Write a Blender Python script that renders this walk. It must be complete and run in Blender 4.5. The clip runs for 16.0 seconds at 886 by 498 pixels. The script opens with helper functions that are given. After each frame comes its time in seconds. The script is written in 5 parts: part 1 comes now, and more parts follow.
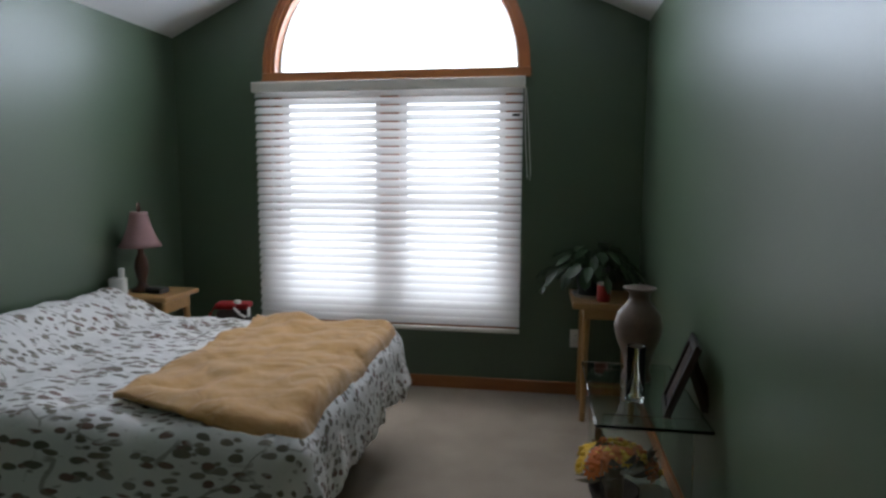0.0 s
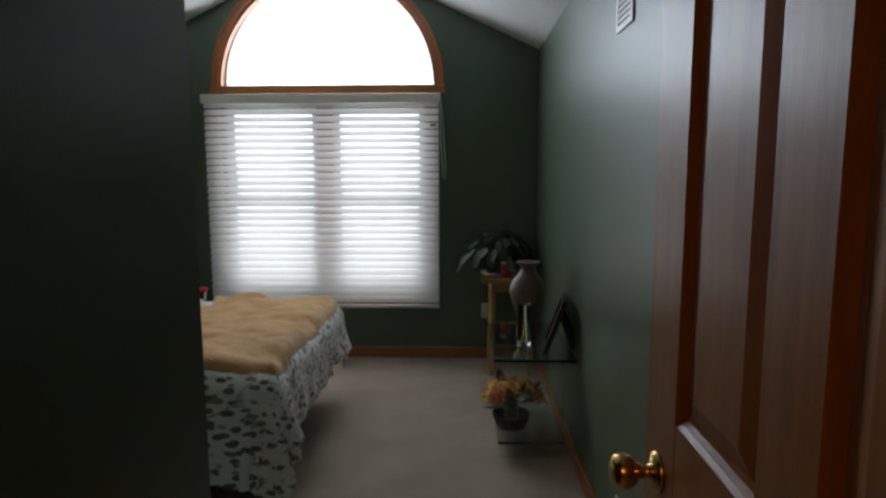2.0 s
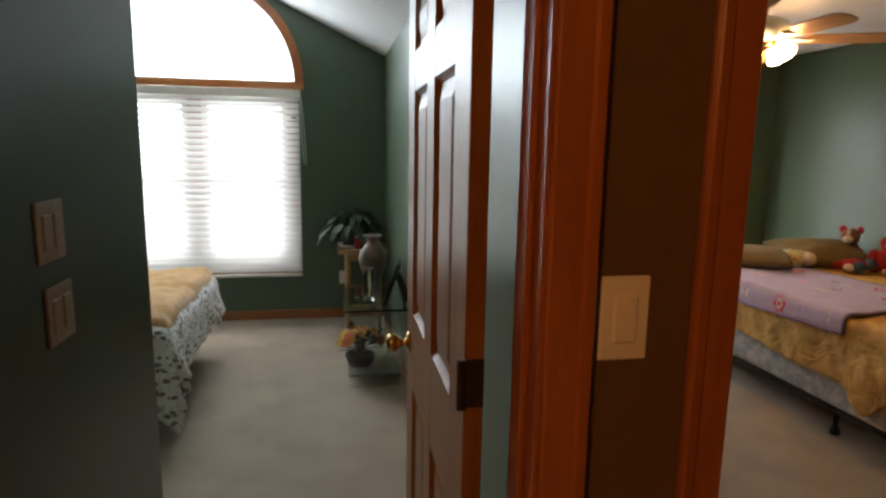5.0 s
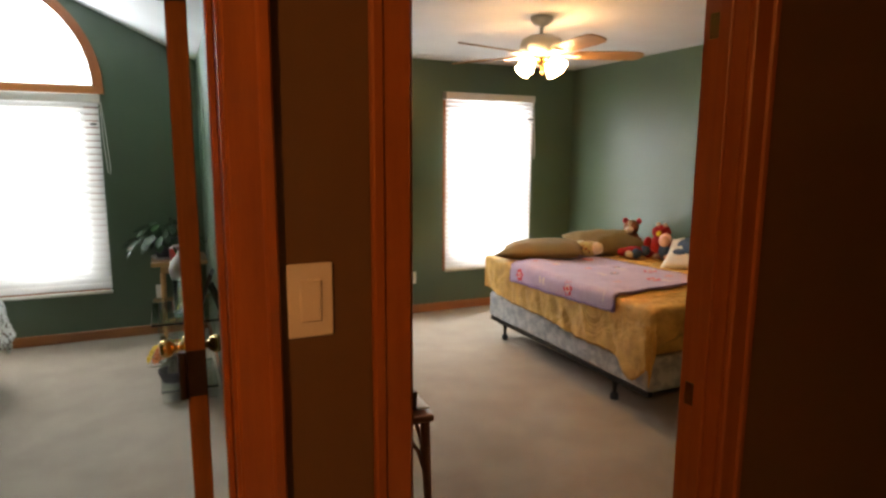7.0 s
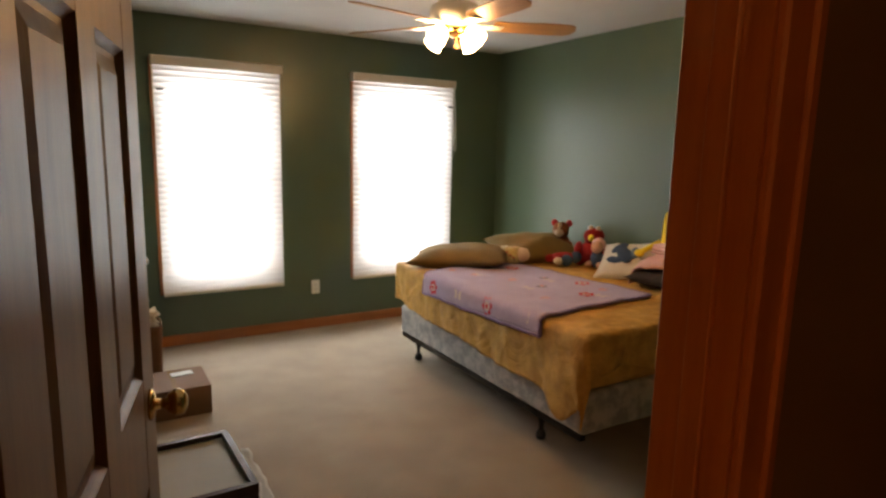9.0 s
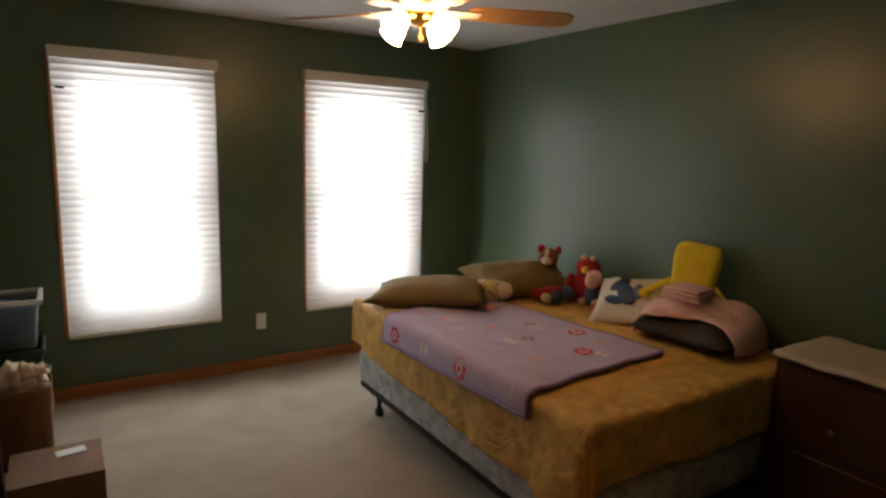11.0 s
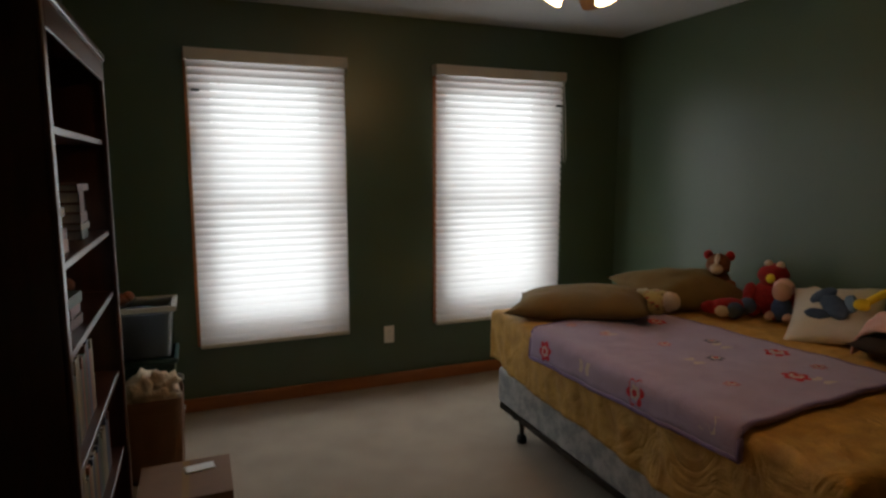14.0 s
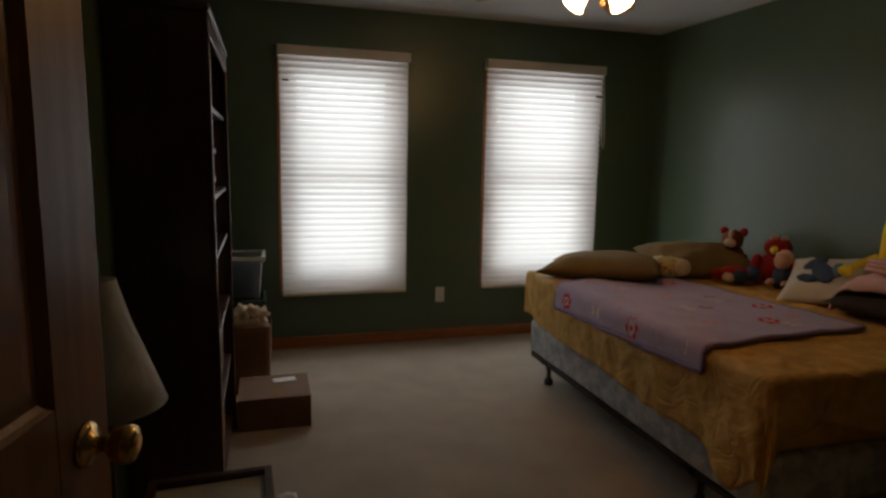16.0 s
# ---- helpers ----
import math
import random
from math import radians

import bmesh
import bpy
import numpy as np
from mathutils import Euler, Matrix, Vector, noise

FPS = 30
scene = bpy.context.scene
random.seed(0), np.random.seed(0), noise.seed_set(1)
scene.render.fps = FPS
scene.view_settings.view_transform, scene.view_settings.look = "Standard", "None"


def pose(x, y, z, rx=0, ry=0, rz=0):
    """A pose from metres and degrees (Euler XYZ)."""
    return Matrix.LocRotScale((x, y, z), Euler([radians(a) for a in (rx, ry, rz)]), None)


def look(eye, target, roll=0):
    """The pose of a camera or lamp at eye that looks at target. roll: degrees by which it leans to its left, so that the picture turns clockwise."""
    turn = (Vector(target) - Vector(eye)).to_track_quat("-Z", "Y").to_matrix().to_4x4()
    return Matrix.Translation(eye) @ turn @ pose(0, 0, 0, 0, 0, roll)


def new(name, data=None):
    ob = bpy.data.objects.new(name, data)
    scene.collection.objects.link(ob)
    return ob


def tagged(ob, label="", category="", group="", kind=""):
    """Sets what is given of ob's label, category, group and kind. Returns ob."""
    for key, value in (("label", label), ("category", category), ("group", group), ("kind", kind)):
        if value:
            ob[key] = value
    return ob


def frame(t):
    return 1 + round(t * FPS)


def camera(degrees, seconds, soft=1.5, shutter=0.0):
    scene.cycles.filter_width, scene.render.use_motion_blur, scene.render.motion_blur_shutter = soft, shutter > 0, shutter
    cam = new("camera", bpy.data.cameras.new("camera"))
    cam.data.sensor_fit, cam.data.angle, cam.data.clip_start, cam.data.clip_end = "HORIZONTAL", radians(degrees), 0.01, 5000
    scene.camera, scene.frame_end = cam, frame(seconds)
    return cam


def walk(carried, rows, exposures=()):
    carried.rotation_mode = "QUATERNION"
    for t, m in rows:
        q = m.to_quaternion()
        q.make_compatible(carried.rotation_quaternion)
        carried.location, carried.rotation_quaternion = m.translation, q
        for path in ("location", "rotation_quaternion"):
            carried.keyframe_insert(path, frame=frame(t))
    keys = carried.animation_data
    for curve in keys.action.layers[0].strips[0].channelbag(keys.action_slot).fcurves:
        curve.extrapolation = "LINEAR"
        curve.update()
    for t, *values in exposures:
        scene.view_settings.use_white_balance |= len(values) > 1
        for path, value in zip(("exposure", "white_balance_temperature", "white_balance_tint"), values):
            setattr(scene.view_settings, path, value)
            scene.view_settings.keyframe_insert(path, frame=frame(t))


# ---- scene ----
cam = camera(72.2, 16.0, 2.6)
EXPOSURES = [(0, -1.75, 6100, 16), (1, -1.95, 6100, 16), (2, -2.05, 6300, 12), (3, -2.0, 6350, 10), (4, -1.45, 6400, 10), (5.5, -0.9, 6550, 10), (6.2, -0.65, 6600, 10), (7, -0.5, 6650, 10), (8, -0.65, 6800, 10), (9, -1.0, 6900, 10), (10.2, -1.5, 6750, 10), (11.5, -1.9, 6600, 10), (12.5, -2.3, 6500, 10), (13.5, -2.55, 6500, 10), (14.5, -2.75, 6550, 10), (16, -2.8, 6650, 10)]
PATH = [
    (0, (0.244, 0.029, 1.376), (-0.071, 1.990, 1.142), 0.16),
    (0.5, (0.256, -0.153, 1.411), (0.009, 1.817, 1.167), 0.21),
    (1, (0.260, -0.365, 1.433), (0.092, 1.612, 1.182), 0.06),
    (1.5, (0.288, -0.541, 1.435), (0.176, 1.440, 1.182), -0.01),
    (2, (0.296, -0.685, 1.407), (0.233, 1.299, 1.159), -0.16),
    (2.5, (0.307, -0.865, 1.419), (0.266, 1.117, 1.152), 0.14),
    (3, (0.347, -1.027, 1.394), (0.311, 0.954, 1.121), -0.18),
    (5.5, (0.385, -1.606, 1.545), (0.877, 0.303, 1.210), 0.99),
    (6, (0.450, -1.644, 1.542), (1.057, 0.234, 1.222), 0.49),
    (6.5, (0.509, -1.707, 1.543), (1.229, 0.132, 1.232), 0.31),
    (7, (0.582, -1.742, 1.530), (1.397, 0.059, 1.223), 0.30),
    (7.5, (0.657, -1.689, 1.514), (1.552, 0.073, 1.209), 0.43),
    (8, (0.754, -1.530, 1.512), (1.732, 0.186, 1.196), 0.94),
    (8.5, (0.867, -1.391, 1.505), (1.878, 0.306, 1.189), 1.51),
    (9, (1.070, -1.187, 1.515), (2.077, 0.510, 1.190), 1.31),
    (11.5, (1.556, -0.467, 1.622), (2.625, 1.192, 1.295), 1.88),
    (12, (1.579, -0.346, 1.520), (2.625, 1.341, 1.269), 1.70),
    (12.5, (1.587, -0.233, 1.509), (2.572, 1.491, 1.268), 0.87),
    (13, (1.519, -0.149, 1.499), (2.451, 1.604, 1.254), 0.58),
    (13.5, (1.549, -0.113, 1.476), (2.379, 1.689, 1.222), 0.05),
    (14, (1.540, -0.161, 1.460), (2.287, 1.675, 1.192), 0.05),
    (14.5, (1.521, -0.277, 1.441), (2.199, 1.584, 1.160), 0.21),
    (15, (1.483, -0.398, 1.405), (2.121, 1.476, 1.121), 0.82),
    (15.5, (1.454, -0.588, 1.373), (2.047, 1.301, 1.089), 0.90),
    (16, (1.416, -0.755, 1.380), (1.977, 1.142, 1.087), 1.17),
]
walk(cam, [(t, look(eye, target, roll)) for t, eye, target, roll in PATH], EXPOSURES)

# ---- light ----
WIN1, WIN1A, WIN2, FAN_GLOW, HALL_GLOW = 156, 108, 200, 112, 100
DAY = (0.93, 0.97, 1.0)
world = bpy.data.worlds.new("world")
scene.world = world
world.use_nodes = True
wn = world.node_tree
sky = wn.nodes.new("ShaderNodeTexSky")
sky.sky_type = "NISHITA"
sky.sun_disc = False
sky.sun_elevation, sky.sun_rotation = radians(48), radians(180)
sky.dust_density = 3.0
wn.links.new(sky.outputs[0], wn.nodes["Background"].inputs[0])
wn.nodes["Background"].inputs[1].default_value = 0.1


def lamp(name, kind, m, energy, colour, size=0.1, size_y=0.0, soft=0.05, angle=0.0):
    data = bpy.data.lights.new(name, kind)
    data.energy, data.color = energy, colour
    if kind == "AREA":
        data.shape, data.size, data.size_y = "RECTANGLE", size, size_y
    elif kind == "POINT":
        data.shadow_soft_size = soft
    elif kind == "SUN":
        data.angle = angle
    ob = new(name, data)
    ob.matrix_world = m
    return ob


# The overcast sky outside the windows, which all face +y; the sun stands behind the house.
lamp("sun", "SUN", look((0, -6, 8), (0, 0, 0)), 1.0, (1.0, 0.97, 0.92), angle=radians(12))
lamp("window_daylight", "AREA", pose(-0.73, 4.06, 1.20, -90, 0, 0), WIN1, DAY, 1.90, 1.80)
lamp("window_daylight", "AREA", pose(-0.70, 4.10, 2.48, -90, 0, 0), WIN1A * 2, (0.84, 0.92, 1.0), 1.75, 0.95)
lamp("window_daylight", "AREA", pose(1.965, 3.83, 1.25, -90, 0, 0), WIN2, DAY, 0.98, 1.80)
lamp("window_daylight", "AREA", pose(3.49, 3.83, 1.25, -90, 0, 0), WIN2, DAY, 0.98, 1.80)
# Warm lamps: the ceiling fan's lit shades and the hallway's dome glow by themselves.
FAN = Vector((2.825, 1.70, 2.40))


# ---- materials ----
def material(name, base, other=None, rough=0.6, metal=0.0, scale=8.0, stretch=(1, 1, 1), bump=0.1, grain=120.0,
             amount=0.5, sheen=0.0, coat=0.0, spec=0.5, space="Object", crease=0.0, folds=7.0):
    """A surface with broad mottling between two colours and a fine relief."""
    m = bpy.data.materials.new(name)
    m.use_nodes = True
    n, l = m.node_tree.nodes, m.node_tree.links
    p = n["Principled BSDF"]
    other = other or tuple(c * 0.8 for c in base)
    tc, mp = n.new("ShaderNodeTexCoord"), n.new("ShaderNodeMapping")
    mp.inputs["Scale"].default_value = stretch
    l.new(tc.outputs[space], mp.inputs[0])
    big, fine, ramp, mix = n.new("ShaderNodeTexNoise"), n.new("ShaderNodeTexNoise"), n.new("ShaderNodeMapRange"), n.new("ShaderNodeMix")
    big.inputs["Scale"].default_value, big.inputs["Detail"].default_value = scale, 6
    fine.inputs["Scale"].default_value, fine.inputs["Detail"].default_value = grain, 3
    for q in (big, fine):
        l.new(mp.outputs[0], q.inputs["Vector"])
    add = n.new("ShaderNodeMath")
    add.operation = "MULTIPLY_ADD"
    add.inputs[1].default_value = 0.35
    l.new(fine.outputs["Fac"], add.inputs[0])
    l.new(big.outputs["Fac"], add.inputs[2])
    ramp.inputs["From Min"].default_value, ramp.inputs["From Max"].default_value = 0.68 - amount / 2, 0.68 + amount / 2
    l.new(add.outputs[0], ramp.inputs["Value"])
    mix.data_type = "RGBA"
    mix.inputs[6].default_value, mix.inputs[7].default_value = (*base, 1), (*other, 1)
    l.new(ramp.outputs[0], mix.inputs[0])
    l.new(mix.outputs[2], p.inputs["Base Color"])
    p.inputs["Roughness"].default_value, p.inputs["Metallic"].default_value = rough, metal
    p.inputs["Sheen Weight"].default_value, p.inputs["Coat Weight"].default_value = sheen, coat
    p.inputs["Specular IOR Level"].default_value = spec
    if bump:
        b = n.new("ShaderNodeBump")
        b.inputs["Strength"].default_value, b.inputs["Distance"].default_value = bump, 0.004
        l.new(fine.outputs["Fac"], b.inputs["Height"])
        l.new(b.outputs[0], p.inputs["Normal"])
        if crease:
            wr, ridge, b2 = n.new("ShaderNodeTexNoise"), n.new("ShaderNodeMath"), n.new("ShaderNodeBump")
            wr.inputs["Scale"].default_value, wr.inputs["Detail"].default_value, wr.inputs["Distortion"].default_value = folds, 3, 1.2
            l.new(mp.outputs[0], wr.inputs["Vector"])
            ridge.operation = "PINGPONG"
            ridge.inputs[1].default_value = 0.22
            l.new(wr.outputs["Fac"], ridge.inputs[0])
            b2.inputs["Strength"].default_value, b2.inputs["Distance"].default_value = crease, 0.05
            l.new(ridge.outputs[0], b2.inputs["Height"])
            l.new(b.outputs[0], b2.inputs["Normal"])
            l.new(b2.outputs[0], p.inputs["Normal"])
    return m


def printed(name, ground, inks, size, spread, rough=0.85, stems=False):
    """Cloth with a scattered print of leaf-shaped spots in several inks."""
    m = material(name, ground, tuple(c * 0.9 for c in ground), rough, scale=5, grain=500, bump=0.15, sheen=0.15, crease=0.35, folds=4.0)
    n, l = m.node_tree.nodes, m.node_tree.links
    p = n["Principled BSDF"]
    colour = p.inputs["Base Color"].links[0].from_socket
    tc = n.new("ShaderNodeTexCoord")
    for k, ink in enumerate(inks):
        mp, warp, vor = n.new("ShaderNodeMapping"), n.new("ShaderNodeTexNoise"), n.new("ShaderNodeTexVoronoi")
        mp.inputs["Rotation"].default_value = (0.15 * k, 0.2 * k, 0.7 + 1.1 * k)
        mp.inputs["Location"].default_value = (3.1 * k, 1.7 * k, 0.4 * k)
        mp.inputs["Scale"].default_value = (0.9, 2.1, 2.1)
        l.new(tc.outputs["Object"], mp.inputs[0])
        warp.inputs["Scale"].default_value = 6.0
        off = n.new("ShaderNodeMix")
        off.data_type = "VECTOR"
        off.inputs[0].default_value = 0.07
        l.new(mp.outputs[0], warp.inputs["Vector"])
        l.new(mp.outputs[0], off.inputs[4])
        l.new(warp.outputs["Color"], off.inputs[5])
        vor.inputs["Scale"].default_value = size
        l.new(off.outputs[1], vor.inputs["Vector"])
        edge, mask, where, mix = n.new("ShaderNodeMapRange"), n.new("ShaderNodeTexNoise"), n.new("ShaderNodeMapRange"), n.new("ShaderNodeMix")
        edge.inputs["From Min"].default_value, edge.inputs["From Max"].default_value = spread + 0.06, spread
        l.new(vor.outputs["Distance"], edge.inputs["Value"])
        mask.inputs["Scale"].default_value = 4.5
        l.new(mp.outputs[0], mask.inputs["Vector"])
        where.inputs["From Min"].default_value, where.inputs["From Max"].default_value = 0.44, 0.50
        l.new(mask.outputs["Fac"], where.inputs["Value"])
        both = n.new("ShaderNodeMath")
        both.operation = "MULTIPLY"
        l.new(edge.outputs[0], both.inputs[0])
        l.new(where.outputs[0], both.inputs[1])
        mix.data_type = "RGBA"
        l.new(both.outputs[0], mix.inputs[0])
        l.new(colour, mix.inputs[6])
        mix.inputs[7].default_value = (*ink, 1)
        colour = mix.outputs[2]
    if stems:
        mp, vor, thin, mix = n.new("ShaderNodeMapping"), n.new("ShaderNodeTexVoronoi"), n.new("ShaderNodeMapRange"), n.new("ShaderNodeMix")
        mp.inputs["Scale"].default_value = (1.0, 1.7, 1.0)
        warp, off = n.new("ShaderNodeTexNoise"), n.new("ShaderNodeMix")
        warp.inputs["Scale"].default_value = 3.0
        off.data_type = "VECTOR"
        off.inputs[0].default_value = 0.25
        l.new(tc.outputs["Object"], mp.inputs[0])
        l.new(mp.outputs[0], warp.inputs["Vector"])
        l.new(mp.outputs[0], off.inputs[4])
        l.new(warp.outputs["Color"], off.inputs[5])
        vor.feature = "DISTANCE_TO_EDGE"
        vor.inputs["Scale"].default_value = 4.5
        l.new(off.outputs[1], vor.inputs["Vector"])
        thin.inputs["From Min"].default_value, thin.inputs["From Max"].default_value, thin.inputs["To Max"].default_value = 0.022, 0.010, 0.7
        l.new(vor.outputs["Distance"], thin.inputs["Value"])
        gap, kept, both = n.new("ShaderNodeTexNoise"), n.new("ShaderNodeMapRange"), n.new("ShaderNodeMath")
        gap.inputs["Scale"].default_value = 5.0
        l.new(mp.outputs[0], gap.inputs["Vector"])
        kept.inputs["From Min"].default_value, kept.inputs["From Max"].default_value = 0.50, 0.56
        l.new(gap.outputs["Fac"], kept.inputs["Value"])
        both.operation = "MULTIPLY"
        l.new(thin.outputs[0], both.inputs[0])
        l.new(kept.outputs[0], both.inputs[1])
        mix.data_type = "RGBA"
        l.new(both.outputs[0], mix.inputs[0])
        l.new(colour, mix.inputs[6])
        mix.inputs[7].default_value = (*inks[1], 1)
        colour = mix.outputs[2]
    l.new(colour, p.inputs["Base Color"])
    return m


def glass(name, tint=(0.95, 0.98, 0.97), rough=0.0):
    m = bpy.data.materials.new(name)
    m.use_nodes = True
    p = m.node_tree.nodes["Principled BSDF"]
    p.inputs["Base Color"].default_value, p.inputs["Roughness"].default_value = (*tint, 1), rough
    p.inputs["Transmission Weight"].default_value, p.inputs["IOR"].default_value = 1.0, 1.45
    return m


def translucent(name, colour, share, sheer=0.0):
    """Thin cloth that lets daylight through."""
    m = bpy.data.materials.new(name)
    m.use_nodes = True
    n, l = m.node_tree.nodes, m.node_tree.links
    a, b, mix, weave = n.new("ShaderNodeBsdfDiffuse"), n.new("ShaderNodeBsdfTranslucent"), n.new("ShaderNodeMixShader"), n.new("ShaderNodeTexNoise")
    weave.inputs["Scale"].default_value = 60
    tone = n.new("ShaderNodeMix")
    tone.data_type = "RGBA"
    tone.inputs[6].default_value, tone.inputs[7].default_value = (*colour, 1), (*[c * 0.93 for c in colour], 1)
    l.new(weave.outputs["Fac"], tone.inputs[0])
    l.new(tone.outputs[2], a.inputs[0])
    l.new(tone.outputs[2], b.inputs[0])
    mix.inputs[0].default_value = share
    l.new(a.outputs[0], mix.inputs[1])
    l.new(b.outputs[0], mix.inputs[2])
    out = mix.outputs[0]
    if sheer:
        clear, both = n.new("ShaderNodeBsdfTransparent"), n.new("ShaderNodeMixShader")
        both.inputs[0].default_value = sheer
        l.new(out, both.inputs[1])
        l.new(clear.outputs[0], both.inputs[2])
        out = both.outputs[0]
    l.new(out, n["Material Output"].inputs[0])
    return m


def glowing(name, colour, strength):
    m = bpy.data.materials.new(name)
    m.use_nodes = True
    p = m.node_tree.nodes["Principled BSDF"]
    p.inputs["Base Color"].default_value = (*[min(1, c) for c in colour], 1)
    p.inputs["Emission Color"].default_value, p.inputs["Emission Strength"].default_value = (*colour, 1), strength
    return m


PAINT = material("green_wall_paint", (0.080, 0.117, 0.071), (0.070, 0.104, 0.062), 0.33, scale=1.5, grain=220, bump=0.12)
HALLPAINT = material("brown_hall_paint", (0.135, 0.080, 0.034), (0.12, 0.07, 0.03), 0.45, scale=1.5, grain=220, bump=0.12)
CEIL = material("ceiling_paint", (0.72, 0.72, 0.71), (0.66, 0.66, 0.65), 0.85, scale=3, grain=150, bump=0.5)
CARPET = material("beige_carpet", (0.39, 0.315, 0.235), (0.32, 0.253, 0.185), 0.95, scale=4, grain=320, bump=1.0, amount=0.36, sheen=0.2)
OAK = material("honey_oak", (0.365, 0.122, 0.030), (0.25, 0.076, 0.018), 0.35, scale=5, stretch=(6, 6, 0.5), grain=60, bump=0.08, coat=0.2)
OAK_X = material("honey_oak_lengthwise", (0.37, 0.135, 0.036), (0.25, 0.082, 0.02), 0.35, scale=5, stretch=(0.5, 6, 6), grain=60, bump=0.08, coat=0.2)
DOORWOOD = material("stained_door_wood", (0.245, 0.104, 0.026), (0.150, 0.058, 0.013), 0.36, scale=5, stretch=(7, 7, 0.5), grain=50, bump=0.06, spec=0.27)
CHERRY = material("dark_cherry_wood", (0.075, 0.022, 0.010), (0.045, 0.013, 0.006), 0.3, scale=5, stretch=(7, 7, 0.6), grain=50, bump=0.05, coat=0.2)
PINE = material("light_pine", (0.44, 0.25, 0.09), (0.33, 0.18, 0.06), 0.4, scale=5, stretch=(0.8, 6, 6), grain=50, bump=0.06)
BRASS = material("brass", (0.75, 0.50, 0.18), (0.6, 0.38, 0.12), 0.22, 1.0, bump=0.0)
BRONZE = material("dark_hinge_metal", (0.10, 0.07, 0.05), (0.06, 0.04, 0.03), 0.4, 0.9, bump=0.05)
WHITE = material("white_plastic", (0.78, 0.77, 0.73), (0.72, 0.71, 0.67), 0.4, bump=0.0)
WHITEPAINT = material("white_paint", (0.78, 0.77, 0.74), (0.72, 0.71, 0.68), 0.4, grain=80, bump=0.05)
BLIND = translucent("white_shade_cloth", (0.86, 0.85, 0.83), 0.28, 0.03)
BLIND2 = translucent("pale_shade_cloth", (0.86, 0.85, 0.84), 0.32, 0.075)
VALANCE = material("cream_valance", (0.70, 0.66, 0.58), (0.64, 0.6, 0.52), 0.6, bump=0.1)
PANE = glass("window_glass")
CLEAR = glass("clear_glass", (0.86, 0.95, 0.92))
BLACK = material("black_plastic", (0.012, 0.012, 0.013), (0.02, 0.02, 0.02), 0.4, bump=0.05)
STEEL = material("dark_steel", (0.03, 0.027, 0.025), (0.05, 0.045, 0.04), 0.45, 0.8, bump=0.1)
FLORAL = printed("floral_comforter_cloth", (0.86, 0.84, 0.81), [(0.17, 0.15, 0.11), (0.28, 0.25, 0.20), (0.22, 0.13, 0.10), (0.20, 0.17, 0.12)], 12.5, 0.26, stems=True)
THROW = material("tan_fleece", (0.72, 0.41, 0.145), (0.57, 0.30, 0.09), 0.95, scale=12, grain=260, bump=0.9, sheen=0.4, crease=0.55, folds=5.0)
SHEET = material("gold_brown_sheet", (0.71, 0.42, 0.098), (0.50, 0.275, 0.055), 0.65, scale=14, grain=180, bump=0.4, amount=0.35, crease=0.6, folds=6.0)
BOXSPRING = material("grey_damask", (0.52, 0.52, 0.50), (0.30, 0.31, 0.32), 0.75, scale=16, grain=120, bump=0.5, amount=0.22)
WHITECLOTH = material("white_cloth", (0.70, 0.69, 0.66), (0.60, 0.59, 0.56), 0.9, scale=6, grain=400, bump=0.3, crease=0.3, folds=5.0)
LAVENDER = material("lavender_fleece", (0.52, 0.43, 0.64), (0.44, 0.35, 0.55), 0.95, scale=10, grain=300, bump=0.7, sheen=0.4, crease=0.25, folds=5.0)
LAVEDGE = material("purple_binding", (0.30, 0.23, 0.45), (0.25, 0.19, 0.38), 0.9, grain=300, bump=0.5)
OLIVE = material("olive_pillow_cloth", (0.20, 0.135, 0.040), (0.15, 0.10, 0.03), 0.85, scale=6, grain=350, bump=0.4, crease=0.3, folds=5.0)
RED = material("red_plush", (0.36, 0.012, 0.01), (0.20, 0.006, 0.006), 0.95, scale=45, grain=240, bump=1.0)
YELLOW = material("yellow_plush", (0.90, 0.71, 0.04), (0.78, 0.58, 0.03), 0.9, scale=14, grain=240, bump=0.7)
BROWNP = material("brown_plush", (0.24, 0.085, 0.03), (0.14, 0.04, 0.015), 0.95, scale=45, grain=240, bump=1.0)
CREAMP = material("cream_plush", (0.70, 0.58, 0.42), (0.60, 0.47, 0.32), 0.95, scale=30, grain=240, bump=1.0, crease=0.3, folds=9.0)
BLUEP = material("blue_plush", (0.06, 0.10, 0.18), (0.035, 0.06, 0.12), 0.95, scale=30, grain=240, bump=1.0)
SKINP = material("beige_doll_cloth", (0.62, 0.38, 0.27), (0.55, 0.32, 0.22), 0.8, bump=0.3)
PINK = material("pink_blanket", (0.86, 0.58, 0.52), (0.80, 0.46, 0.41), 0.95, scale=9, grain=260, bump=0.8, sheen=0.1, crease=0.5, folds=8.0)
DARKCLOTH = material("dark_brown_cloth", (0.030, 0.020, 0.015), (0.045, 0.03, 0.022), 0.85, scale=9, grain=300, bump=0.6)
CARD = material("brown_cardboard", (0.18, 0.085, 0.034), (0.13, 0.06, 0.024), 0.8, scale=4, grain=90, bump=0.15)
TAPE = material("clear_tape", (0.26, 0.15, 0.07), (0.21, 0.12, 0.05), 0.15, bump=0.0)
PAPER = material("white_paper", (0.74, 0.73, 0.70), (0.66, 0.65, 0.62), 0.6, bump=0.05)


